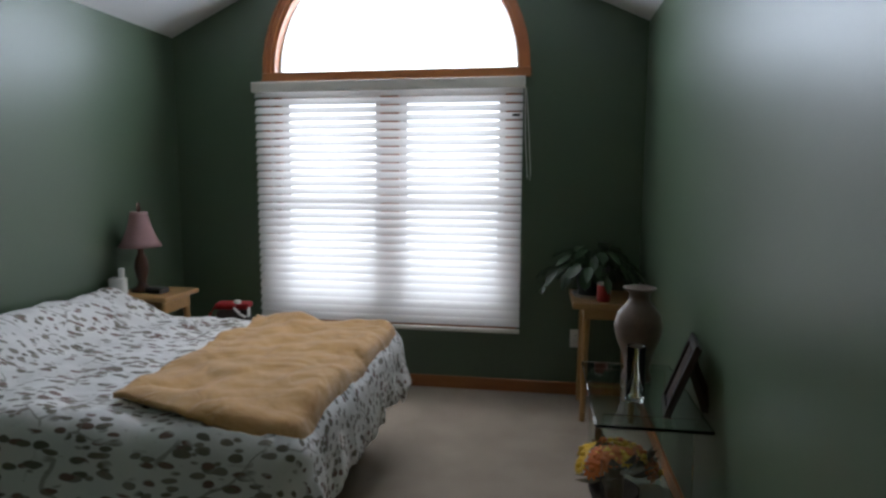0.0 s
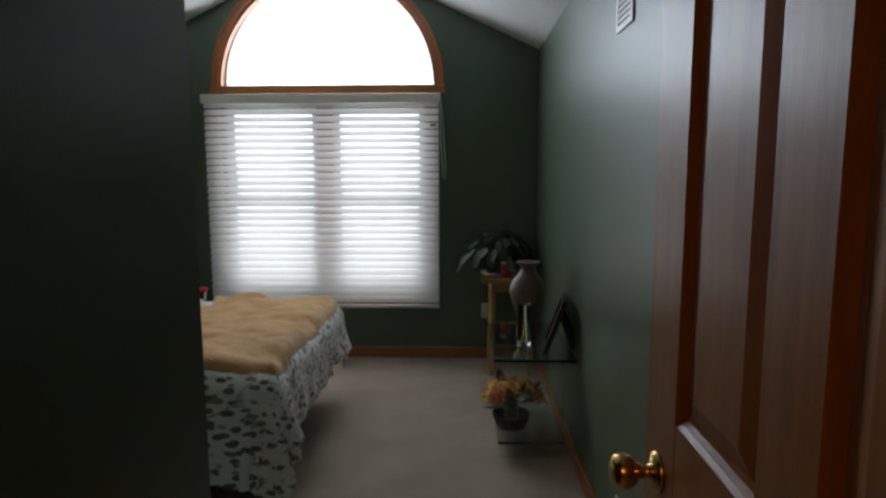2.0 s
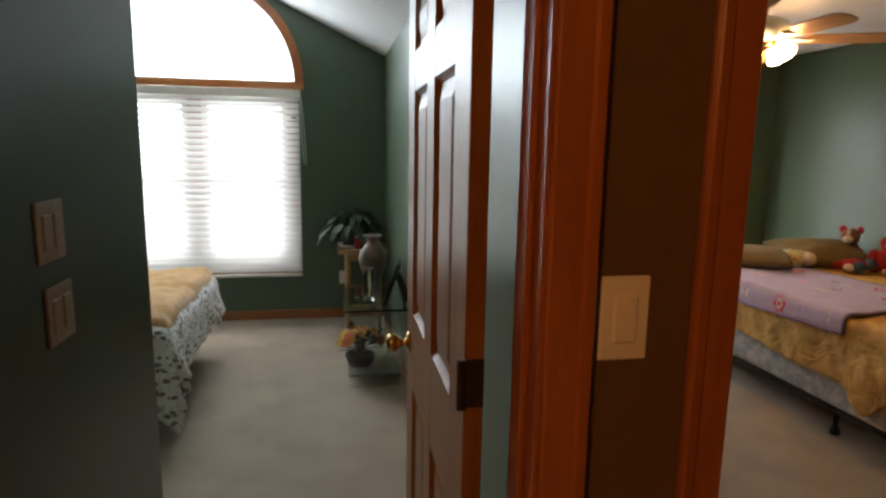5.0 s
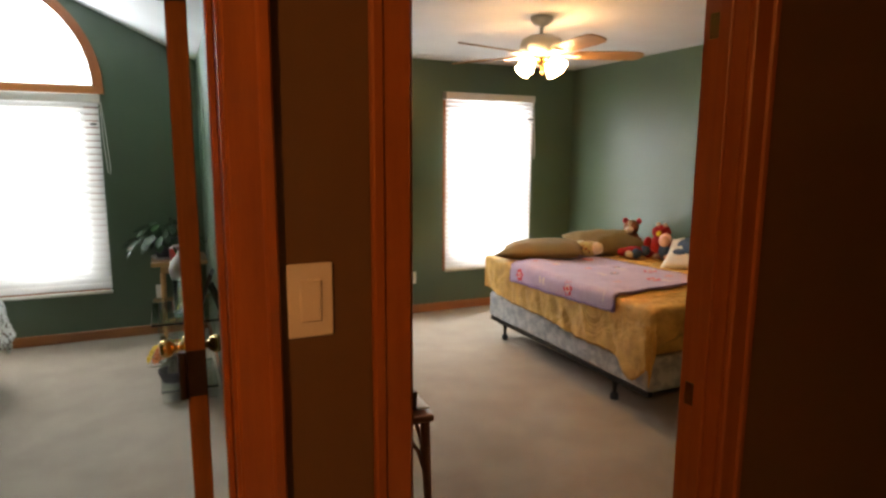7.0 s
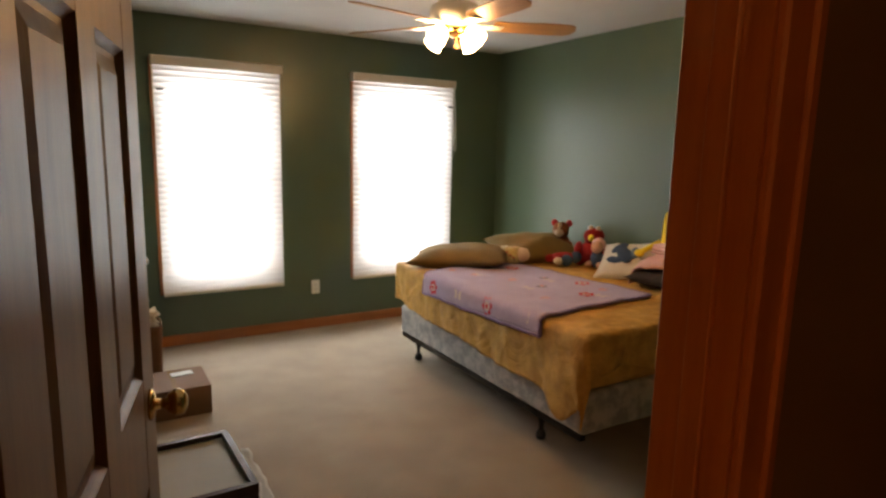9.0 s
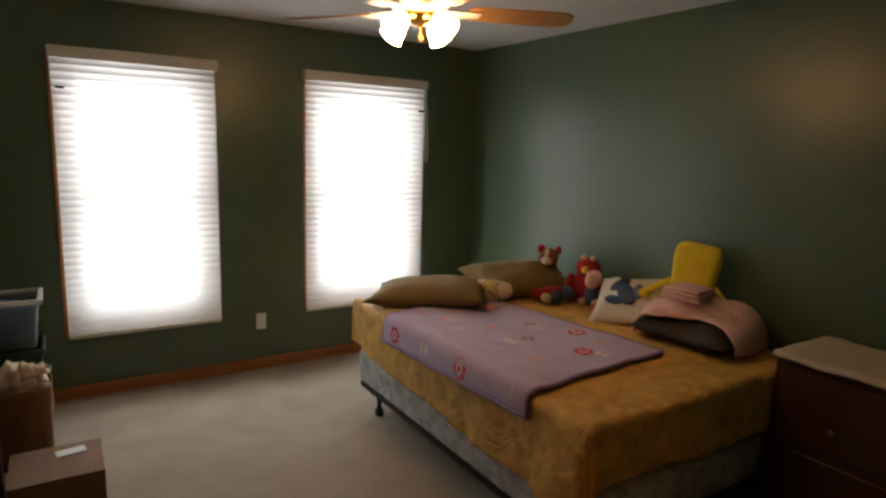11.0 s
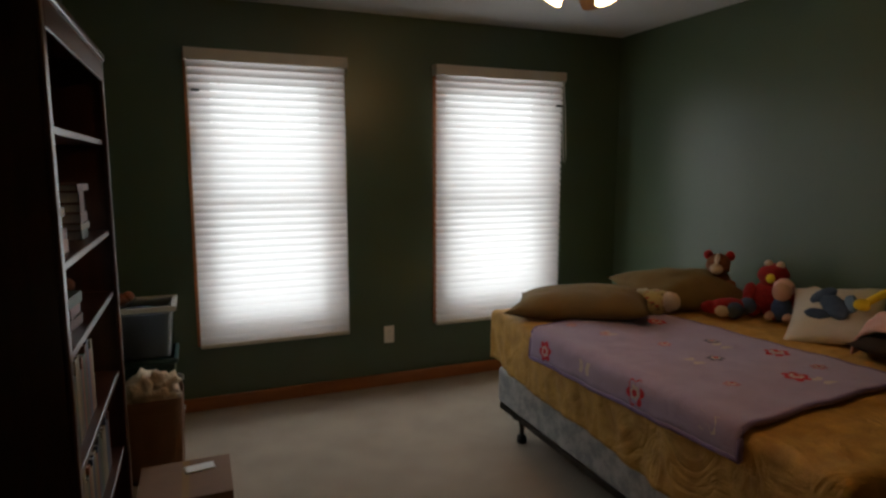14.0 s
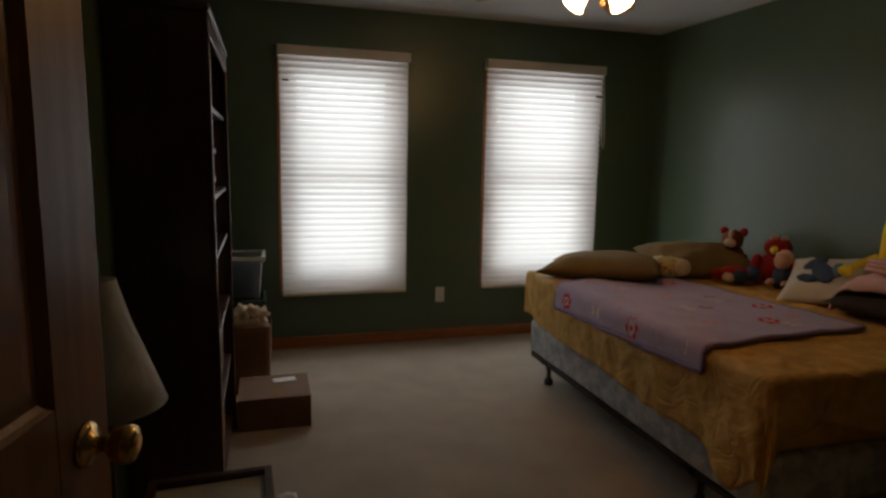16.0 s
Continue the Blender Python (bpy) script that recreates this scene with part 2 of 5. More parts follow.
# ---- mesh helpers ----
def part(name, bm, mat, parent=None, label="", m=None, smooth=False):
    """Links a bmesh as one mesh object, under a thing or a part."""
    me = bpy.data.meshes.new(name)
    bmesh.ops.recalc_face_normals(bm, faces=bm.faces)
    bm.to_mesh(me)
    bm.free()
    for q in (mat if isinstance(mat, (list, tuple)) else [mat]):
        me.materials.append(q)
    if smooth:
        for f in me.polygons:
            f.use_smooth = True
    ob = new(name, me)
    ob.parent = parent
    if m is not None:
        ob.matrix_local = m
    return tagged(ob, label)


def again(ob, m, parent=None):
    """Another object on the same mesh."""
    o = new(ob.name.split(".")[0], ob.data)
    o.parent = parent or ob.parent
    o.matrix_local = m
    if "label" in ob:
        tagged(o, ob["label"])
    return o


def thing(name, label, category, m=None, group="", kind=""):
    """An empty at a thing's base, which parents its parts."""
    ob = new(name)
    ob.empty_display_size = 0.1
    if m is not None:
        ob.matrix_world = m
    return tagged(ob, label, category, group, kind)


def box(x0, y0, z0, x1, y1, z1, bevel=0.0, seg=1, bm=None):
    bm = bm or bmesh.new()
    r = bmesh.ops.create_cube(bm, size=1)
    v = r["verts"]
    bmesh.ops.scale(bm, vec=(x1 - x0, y1 - y0, z1 - z0), verts=v)
    bmesh.ops.translate(bm, vec=((x0 + x1) / 2, (y0 + y1) / 2, (z0 + z1) / 2), verts=v)
    if bevel:
        bmesh.ops.bevel(bm, geom=list({e for q in v for e in q.link_edges}), offset=bevel, segments=seg, affect="EDGES", profile=0.5)
    return bm


def lathe(profile, n=24, bm=None, at=(0, 0, 0)):
    """A turned shape from (radius, height) pairs."""
    bm = bm or bmesh.new()
    rings = []
    for r, z in profile:
        rings.append([bm.verts.new((at[0] + r * math.cos(2 * math.pi * i / n), at[1] + r * math.sin(2 * math.pi * i / n), at[2] + z)) for i in range(n)])
    for a, b in zip(rings, rings[1:]):
        for i in range(n):
            bm.faces.new((a[i], a[(i + 1) % n], b[(i + 1) % n], b[i]))
    bm.faces.new(rings[0])
    bm.faces.new(rings[-1])
    return bm


def tube(points, radius, n=8, bm=None):
    """A round bar along points; radius may be one number or one a point."""
    bm = bm or bmesh.new()
    pts = [Vector(p) for p in points]
    rad = radius if isinstance(radius, (list, tuple)) else [radius] * len(pts)
    rings = []
    for i, p in enumerate(pts):
        d = (pts[min(i + 1, len(pts) - 1)] - pts[max(i - 1, 0)]).normalized()
        up = Vector((0, 0, 1)) if abs(d.z) < 0.9 else Vector((1, 0, 0))
        a = d.cross(up).normalized()
        b = d.cross(a)
        rings.append([bm.verts.new(p + rad[i] * (math.cos(2 * math.pi * k / n) * a + math.sin(2 * math.pi * k / n) * b)) for k in range(n)])
    for q, r in zip(rings, rings[1:]):
        for k in range(n):
            bm.faces.new((q[k], q[(k + 1) % n], r[(k + 1) % n], r[k]))
    bm.faces.new(rings[0])
    bm.faces.new(rings[-1])
    return bm


def ball(at, radii, bm=None, turn=(0, 0, 0), index=0, rough=0.0, seg=16):
    bm = bm or bmesh.new()
    r = bmesh.ops.create_uvsphere(bm, u_segments=seg, v_segments=max(6, seg * 2 // 3), radius=1)
    rot = Euler([radians(a) for a in turn]).to_matrix()
    for v in r["verts"]:
        k = 1 + rough * (noise.noise(v.co * 2.5 + Vector(at) * 9) + 0.5 * noise.noise(v.co * 8 + Vector(at) * 31))
        v.co = rot @ Vector((v.co.x * radii[0], v.co.y * radii[1], v.co.z * radii[2])) * k + Vector(at)
    for f in {f for v in r["verts"] for f in v.link_faces}:
        f.material_index = index
    return bm


def slab(outline, holes, depth, to_world):
    """A flat sheet with holes, given depth; outline in (u, v), to_world maps (u, v, w)."""
    bm = bmesh.new()
    edges = []
    for loop in (outline, *holes):
        vs = [bm.verts.new((u, v, 0)) for u, v in loop]
        edges += [bm.edges.new((vs[i], vs[(i + 1) % len(vs)])) for i in range(len(vs))]
    bmesh.ops.triangle_fill(bm, edges=edges, use_beauty=True)
    r = bmesh.ops.extrude_face_region(bm, geom=list(bm.faces))
    for v in [g for g in r["geom"] if isinstance(g, bmesh.types.BMVert)]:
        v.co.z += depth
    for v in bm.verts:
        v.co = Vector(to_world(*v.co))
    return bm


def rect(u0, v0, u1, v1):
    return [(u0, v0), (u1, v0), (u1, v1), (u0, v1)]


def grid(f, nu, nv, bm=None, index=0):
    """A sheet of faces over f(u, v), u and v from 0 to 1."""
    bm = bm or bmesh.new()
    vs = [[bm.verts.new(f(i / nu, j / nv)) for j in range(nv + 1)] for i in range(nu + 1)]
    for i in range(nu):
        for j in range(nv):
            q = bm.faces.new((vs[i][j], vs[i + 1][j], vs[i + 1][j + 1], vs[i][j + 1]))
            q.material_index = index
    return bm


def drape_point(p, bed, top, r=0.035, flare=0.12, folds=0.012):
    """Where a cloth's point p = (x, y), measured flat, comes to lie over a bed's top (x0, x1, y0, y1)."""
    x, y = p
    cx, cy = min(max(x, bed[0]), bed[1]), min(max(y, bed[2]), bed[3])
    dx, dy = x - cx, y - cy
    d = math.hypot(dx, dy)
    z = top(cx, cy)
    if d < 1e-6:
        return Vector((x, y, z))
    dx, dy = dx / d, dy / d
    if d < r * math.pi / 2:
        a = d / r
        out, down = r * math.sin(a), r * (1 - math.cos(a))
    else:
        over = d - r * math.pi / 2
        along = cx * abs(dy) + cy * abs(dx)
        wave = 2.2 * noise.noise(Vector((along * 6.5, over * 2.5, 0.7))) + 1.2 * noise.noise(Vector((along * 15 + over * 6, over * 3, 4.2)))
        out, down = r + over * flare + folds * wave * min(1, over * 6), r + over
    return Vector((cx + dx * out, cy + dy * out, z - down))


def cloth(name, f, nu, nv, mat, parent=None, label="", thick=0.008, smooth=True, m=None):
    ob = part(name, grid(f, nu, nv), mat, parent, label, m, smooth)
    s = ob.modifiers.new("thickness", "SOLIDIFY")
    s.thickness, s.offset = thick, 0.0
    return ob


def pillow_mesh(length, width, height, seed=0.0, n=18, bm=None):
    bm = bm or bmesh.new()
    for side in (1, -1):
        def f(u, v, side=side):
            a, b = 2 * u - 1, 2 * v - 1
            h = max(0.0, (1 - a ** 4) * (1 - b ** 4)) ** 0.72 * (0.75 + 0.25 * (1 - a * a) * (1 - b * b))
            w = noise.noise(Vector((a * 2 + seed, b * 2, side))) * 0.12 + noise.noise(Vector((a * 5 + seed, b * 3, side * 2))) * 0.05
            x = a * length / 2 * (1.03 - 0.10 * (1 - b * b))
            y = b * width / 2 * (1.03 - 0.10 * (1 - a * a))
            return Vector((x, y, side * height / 2 * h * (1 + w * 2)))
        grid(f, n, n, bm)
    bmesh.ops.remove_doubles(bm, verts=bm.verts, dist=0.0008)
    return bm


def wrinkle(x, y, scale=5.0, height=0.012, seed=0.0):
    v = Vector((x * scale + seed, y * scale, seed))
    return height * (noise.noise(v) + 0.5 * noise.noise(v * 2.3))


# ---- structure ----
Y1, Y2, HALL, INNER = 3.865, 3.635, -0.745, -0.63   # window walls, the hallway wall's two faces
XL, XR, XB, XE = -2.20, 0.85, 0.95, 4.50            # bedroom one's sides, bedroom two's sides
EAVE, RIDGE, XM = 2.29, 3.00, -0.68
FLAT, BACK = 2.40, -3.2
D1 = (-0.17, 0.678)                                   # bedroom one's doorway
D2 = (0.955, 1.785)                                    # bedroom two's doorway
DOOR_H = 2.05


def wall(name, bm, label, paint=PAINT):
    return tagged(part(name, bm, paint), label, "wall", kind="structure")


tagged(part("floor", box(XL - 0.2, BACK - 0.2, -0.12, XE + 0.2, Y1 + 0.2, 0.0), CARPET), "worn beige cut-pile carpet through both bedrooms and hallway", "floor", kind="structure")

ARCH = (-0.695, 2.045, 0.81)


def arc(cx, cz, r, n=28):
    return [(cx + r * math.cos(math.pi * i / n), cz + r * math.sin(math.pi * i / n)) for i in range(n + 1)]


gable = [(XL - 0.1, 0), (XR + 0.1, 0), (XR + 0.1, EAVE), (XM, RIDGE + 0.04), (XL - 0.1, EAVE)]
W1 = (-1.52, 0.46, 0.05, 1.95)
W2 = (1.565, 0.455, 2.365, 2.045)
W3 = (3.065, 0.455, 3.915, 2.045)
wall("wall_window_bedroom_one", slab(gable, [rect(*W1), arc(*ARCH)], 0.16, lambda u, v, w: (u, Y1 + w, v)), "dark green painted gable wall round an arched window")
wall("wall_window_bedroom_two", slab(rect(XR + 0.1, 0, XE + 0.12, FLAT + 0.1), [rect(*W2), rect(*W3)], 0.16, lambda u, v, w: (u, Y2 + w, v)), "dark green painted wall with two tall windows")
wall("wall_left_bedroom_one", box(XL - 0.12, 0.205, 0, XL, Y1, EAVE + 0.02), "dark green painted side wall beside the bed")
wall("wall_between", box(XR, INNER, 0, XB, Y1, 2.75), "dark green painted partition between the bedrooms")
wall("wall_right_bedroom_two", box(XE, BACK, 0, XE + 0.12, Y2, FLAT + 0.1), "dark green painted wall behind the bed with toys")
wall("wall_niche", box(-0.278, INNER + 0.003, 0, -0.158, 0.340, 2.9, 0.004), "dark green painted side wall of the entry niche")
wall("wall_closet", box(XL - 0.12, 0.218, 0, -0.278, 0.338, 2.95), "dark green painted wall behind the bed's near side")
outline = [(XL, 0), (D1[0], 0), (D1[0], DOOR_H), (D1[1], DOOR_H), (D1[1], 0), (D2[0], 0), (D2[0], DOOR_H), (D2[1], DOOR_H), (D2[1], 0), (XE, 0), (XE, 2.95), (XL, 2.95)]
MIDDLE = (HALL + INNER) / 2
wall("wall_hallway", slab(outline, [], MIDDLE - HALL, lambda u, v, w: (u, HALL + w, v)), "dark brown painted hallway wall with two doorways", HALLPAINT)
wall("wall_bedrooms_inner", slab(outline, [], INNER - MIDDLE, lambda u, v, w: (u, MIDDLE + w, v)), "dark green painted inner face of the doorway wall")
wall("wall_hallway_back", box(XL, BACK - 0.12, 0, XE, BACK, FLAT + 0.1), "dark brown painted back wall of the hallway", HALLPAINT)
wall("wall_hallway_end", box(XL - 0.12, BACK, 0, XL, 0.205, 2.95), "dark brown painted end wall of the hallway", HALLPAINT)


def ceiling(name, bm, label):
    return tagged(part(name, bm, CEIL), label, "ceiling", kind="structure")


ceiling("ceiling_bedroom_two", box(XB - 0.1, INNER, FLAT, XE, Y2, FLAT + 0.1), "flat white textured ceiling")
ceiling("ceiling_hallway", box(XL, BACK, FLAT, XE, HALL, FLAT + 0.1), "flat white textured hallway ceiling")
sl = (RIDGE - EAVE) / (XR - XM)
vault = [(XR + 0.02, EAVE - 0.02 * sl), (XM, RIDGE), (XL - 0.02, EAVE - 0.02 * sl), (XL - 0.02, EAVE + 0.12), (XM, RIDGE + 0.14), (XR + 0.02, EAVE + 0.12)]
ceiling("ceiling_bedroom_one", slab(vault, [], Y1 - INNER, lambda u, v, w: (u, INNER + w, v)), "white textured vaulted ceiling")


def trim(name, bm, mat=OAK, label="honey oak trim", cat="trim"):
    return tagged(part(name, bm, mat), label, cat, kind="structure")


def baseboard(x0, y0, x1, y1):
    bm = box(x0, y0, 0.0, x1, y1, 0.082, 0.004)
    trim("baseboard", bm, OAK_X if abs(x1 - x0) > abs(y1 - y0) else OAK, "honey oak baseboard along the wall", "baseboard")


baseboard(XL, Y1 - 0.014, XR, Y1)
baseboard(XR - 0.014, 0.45, XR, Y1 - 0.016)
baseboard(XL, 0.34, XL + 0.014, Y1 - 0.016)
baseboard(-0.158, INNER + 0.01, -0.144, 0.340)
baseboard(XB, Y2 - 0.014, XE, Y2)
baseboard(XE - 0.014, INNER, XE, Y2 - 0.016)
baseboard(XB, 0.3, XB + 0.014, Y2 - 0.016)
baseboard(D1[1] + 0.075, HALL - 0.014, D2[0] - 0.075, HALL)
baseboard(D2[1] + 0.075, HALL - 0.014, XE, HALL)


# ---- doorways and doors ----
def doorway(x0, x1, number):
    root = thing("door_frame_%d" % number, "honey oak door frame with moulded casing round an open doorway", "door frame", kind="structure")
    for side, xa in ((-1, x0), (1, x1)):
        a, b = (xa, xa + 0.018) if side < 0 else (xa - 0.018, xa)
        part("jamb", box(a, HALL - 0.002, 0, b, INNER + 0.002, DOOR_H - 0.018), OAK, root)
        s0, s1 = (b, b + 0.011) if side < 0 else (a - 0.011, a)
        part("door_stop", box(s0, HALL + 0.035, 0, s1, INNER - 0.045, DOOR_H - 0.02, 0.002), OAK, root)
        for y0, y1 in ((HALL - 0.016, HALL), (INNER, INNER + 0.016)):
            c0, c1 = (xa - 0.060, xa + 0.012) if side < 0 else (xa - 0.012, xa + 0.060)
            if y0 > -0.7 and number == 1 and side < 0:
                continue
            bm = box(c0, y0, 0, c1, y1, DOOR_H + 0.06, 0.004)
            e0, e1 = (c0, c0 + 0.022) if side < 0 else (c1 - 0.022, c1)
            yy = (y0 - 0.006, y0 + 0.004) if y0 < -0.7 else (y1 - 0.004, y1 + 0.006)
            box(e0, yy[0], 0, e1, yy[1], DOOR_H + 0.06, 0.004, bm=bm)
            part("casing", bm, OAK, root)
    part("head_jamb", box(x0, HALL - 0.002, DOOR_H - 0.018, x1, INNER + 0.002, DOOR_H), OAK_X, root)
    part("head_casing", box(x0 - 0.06, HALL - 0.018, DOOR_H - 0.01, x1 + 0.06, HALL, DOOR_H + 0.062, 0.004), OAK_X, root)
    return root


frame1, frame2 = doorway(*D1, 1), doorway(*D2, 2)
for z in (1.83, 0.93):
    part("strike_plate", box(D2[1] - 0.0205, INNER - 0.04, z - 0.03, D2[1] - 0.018, INNER - 0.012, z + 0.03, 0.001), BRASS, frame2, "small brass plate")


def six_panel_door(name, m, width, label, knob_z=0.94):
    """A moulded six-panel leaf; its hinge edge is at x = 0 and it lies along +x."""
    root = thing(name, label, "door", m, kind="structure")
    t, h, stile, mid = 0.0175, 2.02, 0.138, 0.108
    x_mid = (width - mid) / 2
    rows = [(0.24, 0.815), (1.045, 1.68), (1.785, 1.925)]
    part("stile", box(0, -t, 0.012, stile, t, h, 0.002), DOORWOOD, root)
    part("stile", box(width - stile, -t, 0.012, width, t, h, 0.002), DOORWOOD, root)
    part("mullion", box(x_mid, -t, 0.24, x_mid + mid, t, 1.925), DOORWOOD, root)
    for z0, z1 in ((0.012, 0.24), (0.815, 1.045), (1.68, 1.785), (1.925, h)):
        part("rail", box(stile, -t + 0.0006, z0, width - stile, t - 0.0006, z1), DOORWOOD, root)
    for x0, x1 in ((stile, x_mid), (x_mid + mid, width - stile)):
        for z0, z1 in rows:
            bm = bmesh.new()
            for s in (-1, 1):
                loops = []
                for inset, dep in ((0.0, 0.016), (0.006, 0.010), (0.014, 0.004), (0.024, 0.004), (0.052, 0.0125)):
                    loops.append([bm.verts.new((x, s * dep, z)) for x, z in rect(x0 + inset, z0 + inset, x1 - inset, z1 - inset)])
                for a, b in zip(loops, loops[1:]):
                    for i in range(4):
                        bm.faces.new((a[i], a[(i + 1) % 4], b[(i + 1) % 4], b[i]))
                bm.faces.new(loops[-1])
            part("door_panel", bm, DOORWOOD, root)
    xk = width - 0.07
    for s in (-1, 1):
        bm = lathe([(0.033, 0), (0.033, 0.004), (0.028, 0.009), (0.012, 0.012), (0.011, 0.030), (0.020, 0.036), (0.027, 0.046), (0.029, 0.058), (0.025, 0.068), (0.012, 0.074)], 20)
        part("door_knob", bm, BRASS, root, "polished brass knob", pose(xk, s * t, knob_z, -90 * s, 0, 0), True)
    part("latch_plate", box(width - 0.001, -0.012, knob_z - 0.028, width + 0.0015, 0.012, knob_z + 0.028), BRASS, root)
    for z in (0.25, 1.125, 1.83):
        bm = tube([(-0.004, t + 0.006, z - 0.045), (-0.004, t + 0.006, z + 0.045)], 0.008, 10)
        box(-0.002, -t, z - 0.044, 0.0, t + 0.002, z + 0.044, bm=bm)
        part("hinge", bm, BRONZE, root, "dark bronze butt hinge")
    return root


six_panel_door("door_1", pose(0.612, -0.565, 0, 0, 0, 89.3), 0.865, "stained six-panel wooden door standing open against the partition")
six_panel_door("door_2", pose(0.980, -0.600, 0, 0, 0, 78.0), 0.865, "stained six-panel wooden door standing open into bedroom", 0.965)


# ---- windows and shades ----
def sash_window(number, w, y, mullion=False):
    """A double-hung window: outer frame, two sashes, panes."""
    x0, z0, x1, z1 = w
    root = thing("window_%d" % number, "tall double-hung window behind a drawn fabric shade", "window", kind="structure")
    part("window_frame", slab(rect(x0, z0, x1, z1), [rect(x0 + 0.035, z0 + 0.035, x1 - 0.035, z1 - 0.035)], 0.10, lambda u, v, q: (u, y + 0.05 + q, v)), OAK, root)
    spans = [(x0 + 0.035, x1 - 0.035)]
    if mullion:
        c = (x0 + x1) / 2
        part("mullion", box(c - 0.06, y + 0.055, z0 + 0.035, c + 0.06, y + 0.145, z1 - 0.035), OAK, root)
        spans = [(x0 + 0.035, c - 0.06), (c + 0.06, x1 - 0.035)]
    zm = (z0 + z1) / 2 - 0.01
    for a, b in spans:
        for q0, q1, dy in ((z0 + 0.035, zm + 0.03, 0.07), (zm - 0.03, z1 - 0.035, 0.105)):
            sash = part("sash", slab(rect(a, q0, b, q1), [rect(a + 0.045, q0 + 0.06, b - 0.045, q1 - 0.06)], 0.03, lambda u, v, q: (u, y + dy + q, v)), WHITEPAINT, root)
            pane = part("pane", box(a + 0.045, y + dy + 0.012, q0 + 0.06, b - 0.045, y + dy + 0.016, q1 - 0.06), PANE, sash)
            pane.visible_shadow = False
    part("casing", slab(rect(x0 - 0.055, z0 - 0.055, x1 + 0.055, z1 + 0.055), [rect(x0, z0, x1, z1)], 0.014, lambda u, v, q: (u, y - 0.014 + q, v)), OAK, root)
    return root


sash_window(1, W1, Y1, True)
sash_window(2, W2, Y2)
sash_window(3, W3, Y2)

arched = thing("window_4", "half-round fixed window in honey oak casing above the shade", "window", kind="structure")
cx, cz, r = ARCH
band = arc(cx, cz, r + 0.050)
part("casing", slab(band + [(cx - r, cz)] + arc(cx, cz, r)[::-1][1:-1] + [(cx + r, cz)], [], 0.022, lambda u, v, q: (u, Y1 - 0.022 + q, v)), OAK, arched)
part("casing_bead", slab(arc(cx, cz, r + 0.050) + arc(cx, cz, r + 0.034)[::-1], [], 0.010, lambda u, v, q: (u, Y1 - 0.032 + q, v)), OAK, arched)
part("stool_casing", box(cx - r - 0.056, Y1 - 0.03, 1.985, cx + r + 0.056, Y1 - 0.001, cz, 0.005), OAK_X, arched)
part("jamb_liner", slab(arc(cx, cz, r) + arc(cx, cz, r - 0.02)[::-1], [], 0.15, lambda u, v, q: (u, Y1 - 0.001 + q, v)), OAK, arched)
part("sash", slab(arc(cx, cz + 0.002, r - 0.02), [arc(cx, cz + 0.020, r - 0.036)], 0.03, lambda u, v, q: (u, Y1 + 0.07 + q, v)), WHITEPAINT, arched)
pane = part("pane", slab(arc(cx, cz + 0.021, r - 0.037), [], 0.004, lambda u, v, q: (u, Y1 + 0.083 + q, v)), PANE, arched)
pane.visible_shadow = False


def shade(x0, x1, z0, z1, y, pitch, tilt, width, label, cord_side, fabric):
    """A horizontal-vane fabric shade: valance, vanes, bottom rail, cord."""
    root = thing("window_shade", label, "window shade")
    bm = box(x0 - 0.012, y - 0.075, z1 - 0.065, x1 + 0.012, y - 0.060, z1, 0.004)
    for xa in (x0 - 0.012, x1 - 0.0):
        box(xa, y - 0.070, z1 - 0.065, xa + 0.012, y - 0.002, z1, 0.002, bm=bm)
    part("valance", bm, VALANCE, root)
    part("head_rail", box(x0 + 0.004, y - 0.055, z1 - 0.045, x1 - 0.004, y - 0.018, z1 - 0.005, 0.003), WHITE, root)
    n = int((z1 - 0.06 - z0) / pitch)
    first = None
    for i in range(n):
        z = z1 - 0.075 - i * pitch
        m = pose((x0 + x1) / 2, y - 0.036, z, tilt + 3 * noise.noise(Vector((i * 0.7, x0, 0))), 0.04 * noise.noise(Vector((i, 3, x0))), 0)
        if first is None:
            bm = grid(lambda u, v: Vector(((u - 0.5) * (x1 - x0), (v - 0.5) * width, 0.006 * (1 - (2 * v - 1) ** 2))), 1, 4)
            first = part("vane", bm, fabric, root, m=m, smooth=True)
        else:
            again(first, m)
    part("bottom_rail", box(x0, y - 0.052, z0 - 0.004, x1, y - 0.022, z0 + 0.022, 0.005), VALANCE, root)
    xc = x0 - 0.004 if cord_side < 0 else x1 + 0.010
    bm = tube([(xc, y - 0.03, z1 - 0.06), (xc + 0.006, y - 0.028, z1 - 0.35), (xc + 0.022, y - 0.024, z1 - 0.60), (xc + 0.036, y - 0.024, z1 - 0.62), (xc + 0.042, y - 0.026, z1 - 0.58), (xc + 0.026, y - 0.03, z1 - 0.30), (xc + 0.008, y - 0.03, z1 - 0.06)], 0.003, 6)
    part("pull_cord", bm, WHITE, root)
    xk = x0 + 0.04 if cord_side < 0 else x1 - 0.04
    part("clip", box(xk - 0.022, y - 0.080, z1 - 0.235, xk + 0.022, y - 0.062, z1 - 0.222, 0.002), BLACK, root, "small dark clip")
    return root


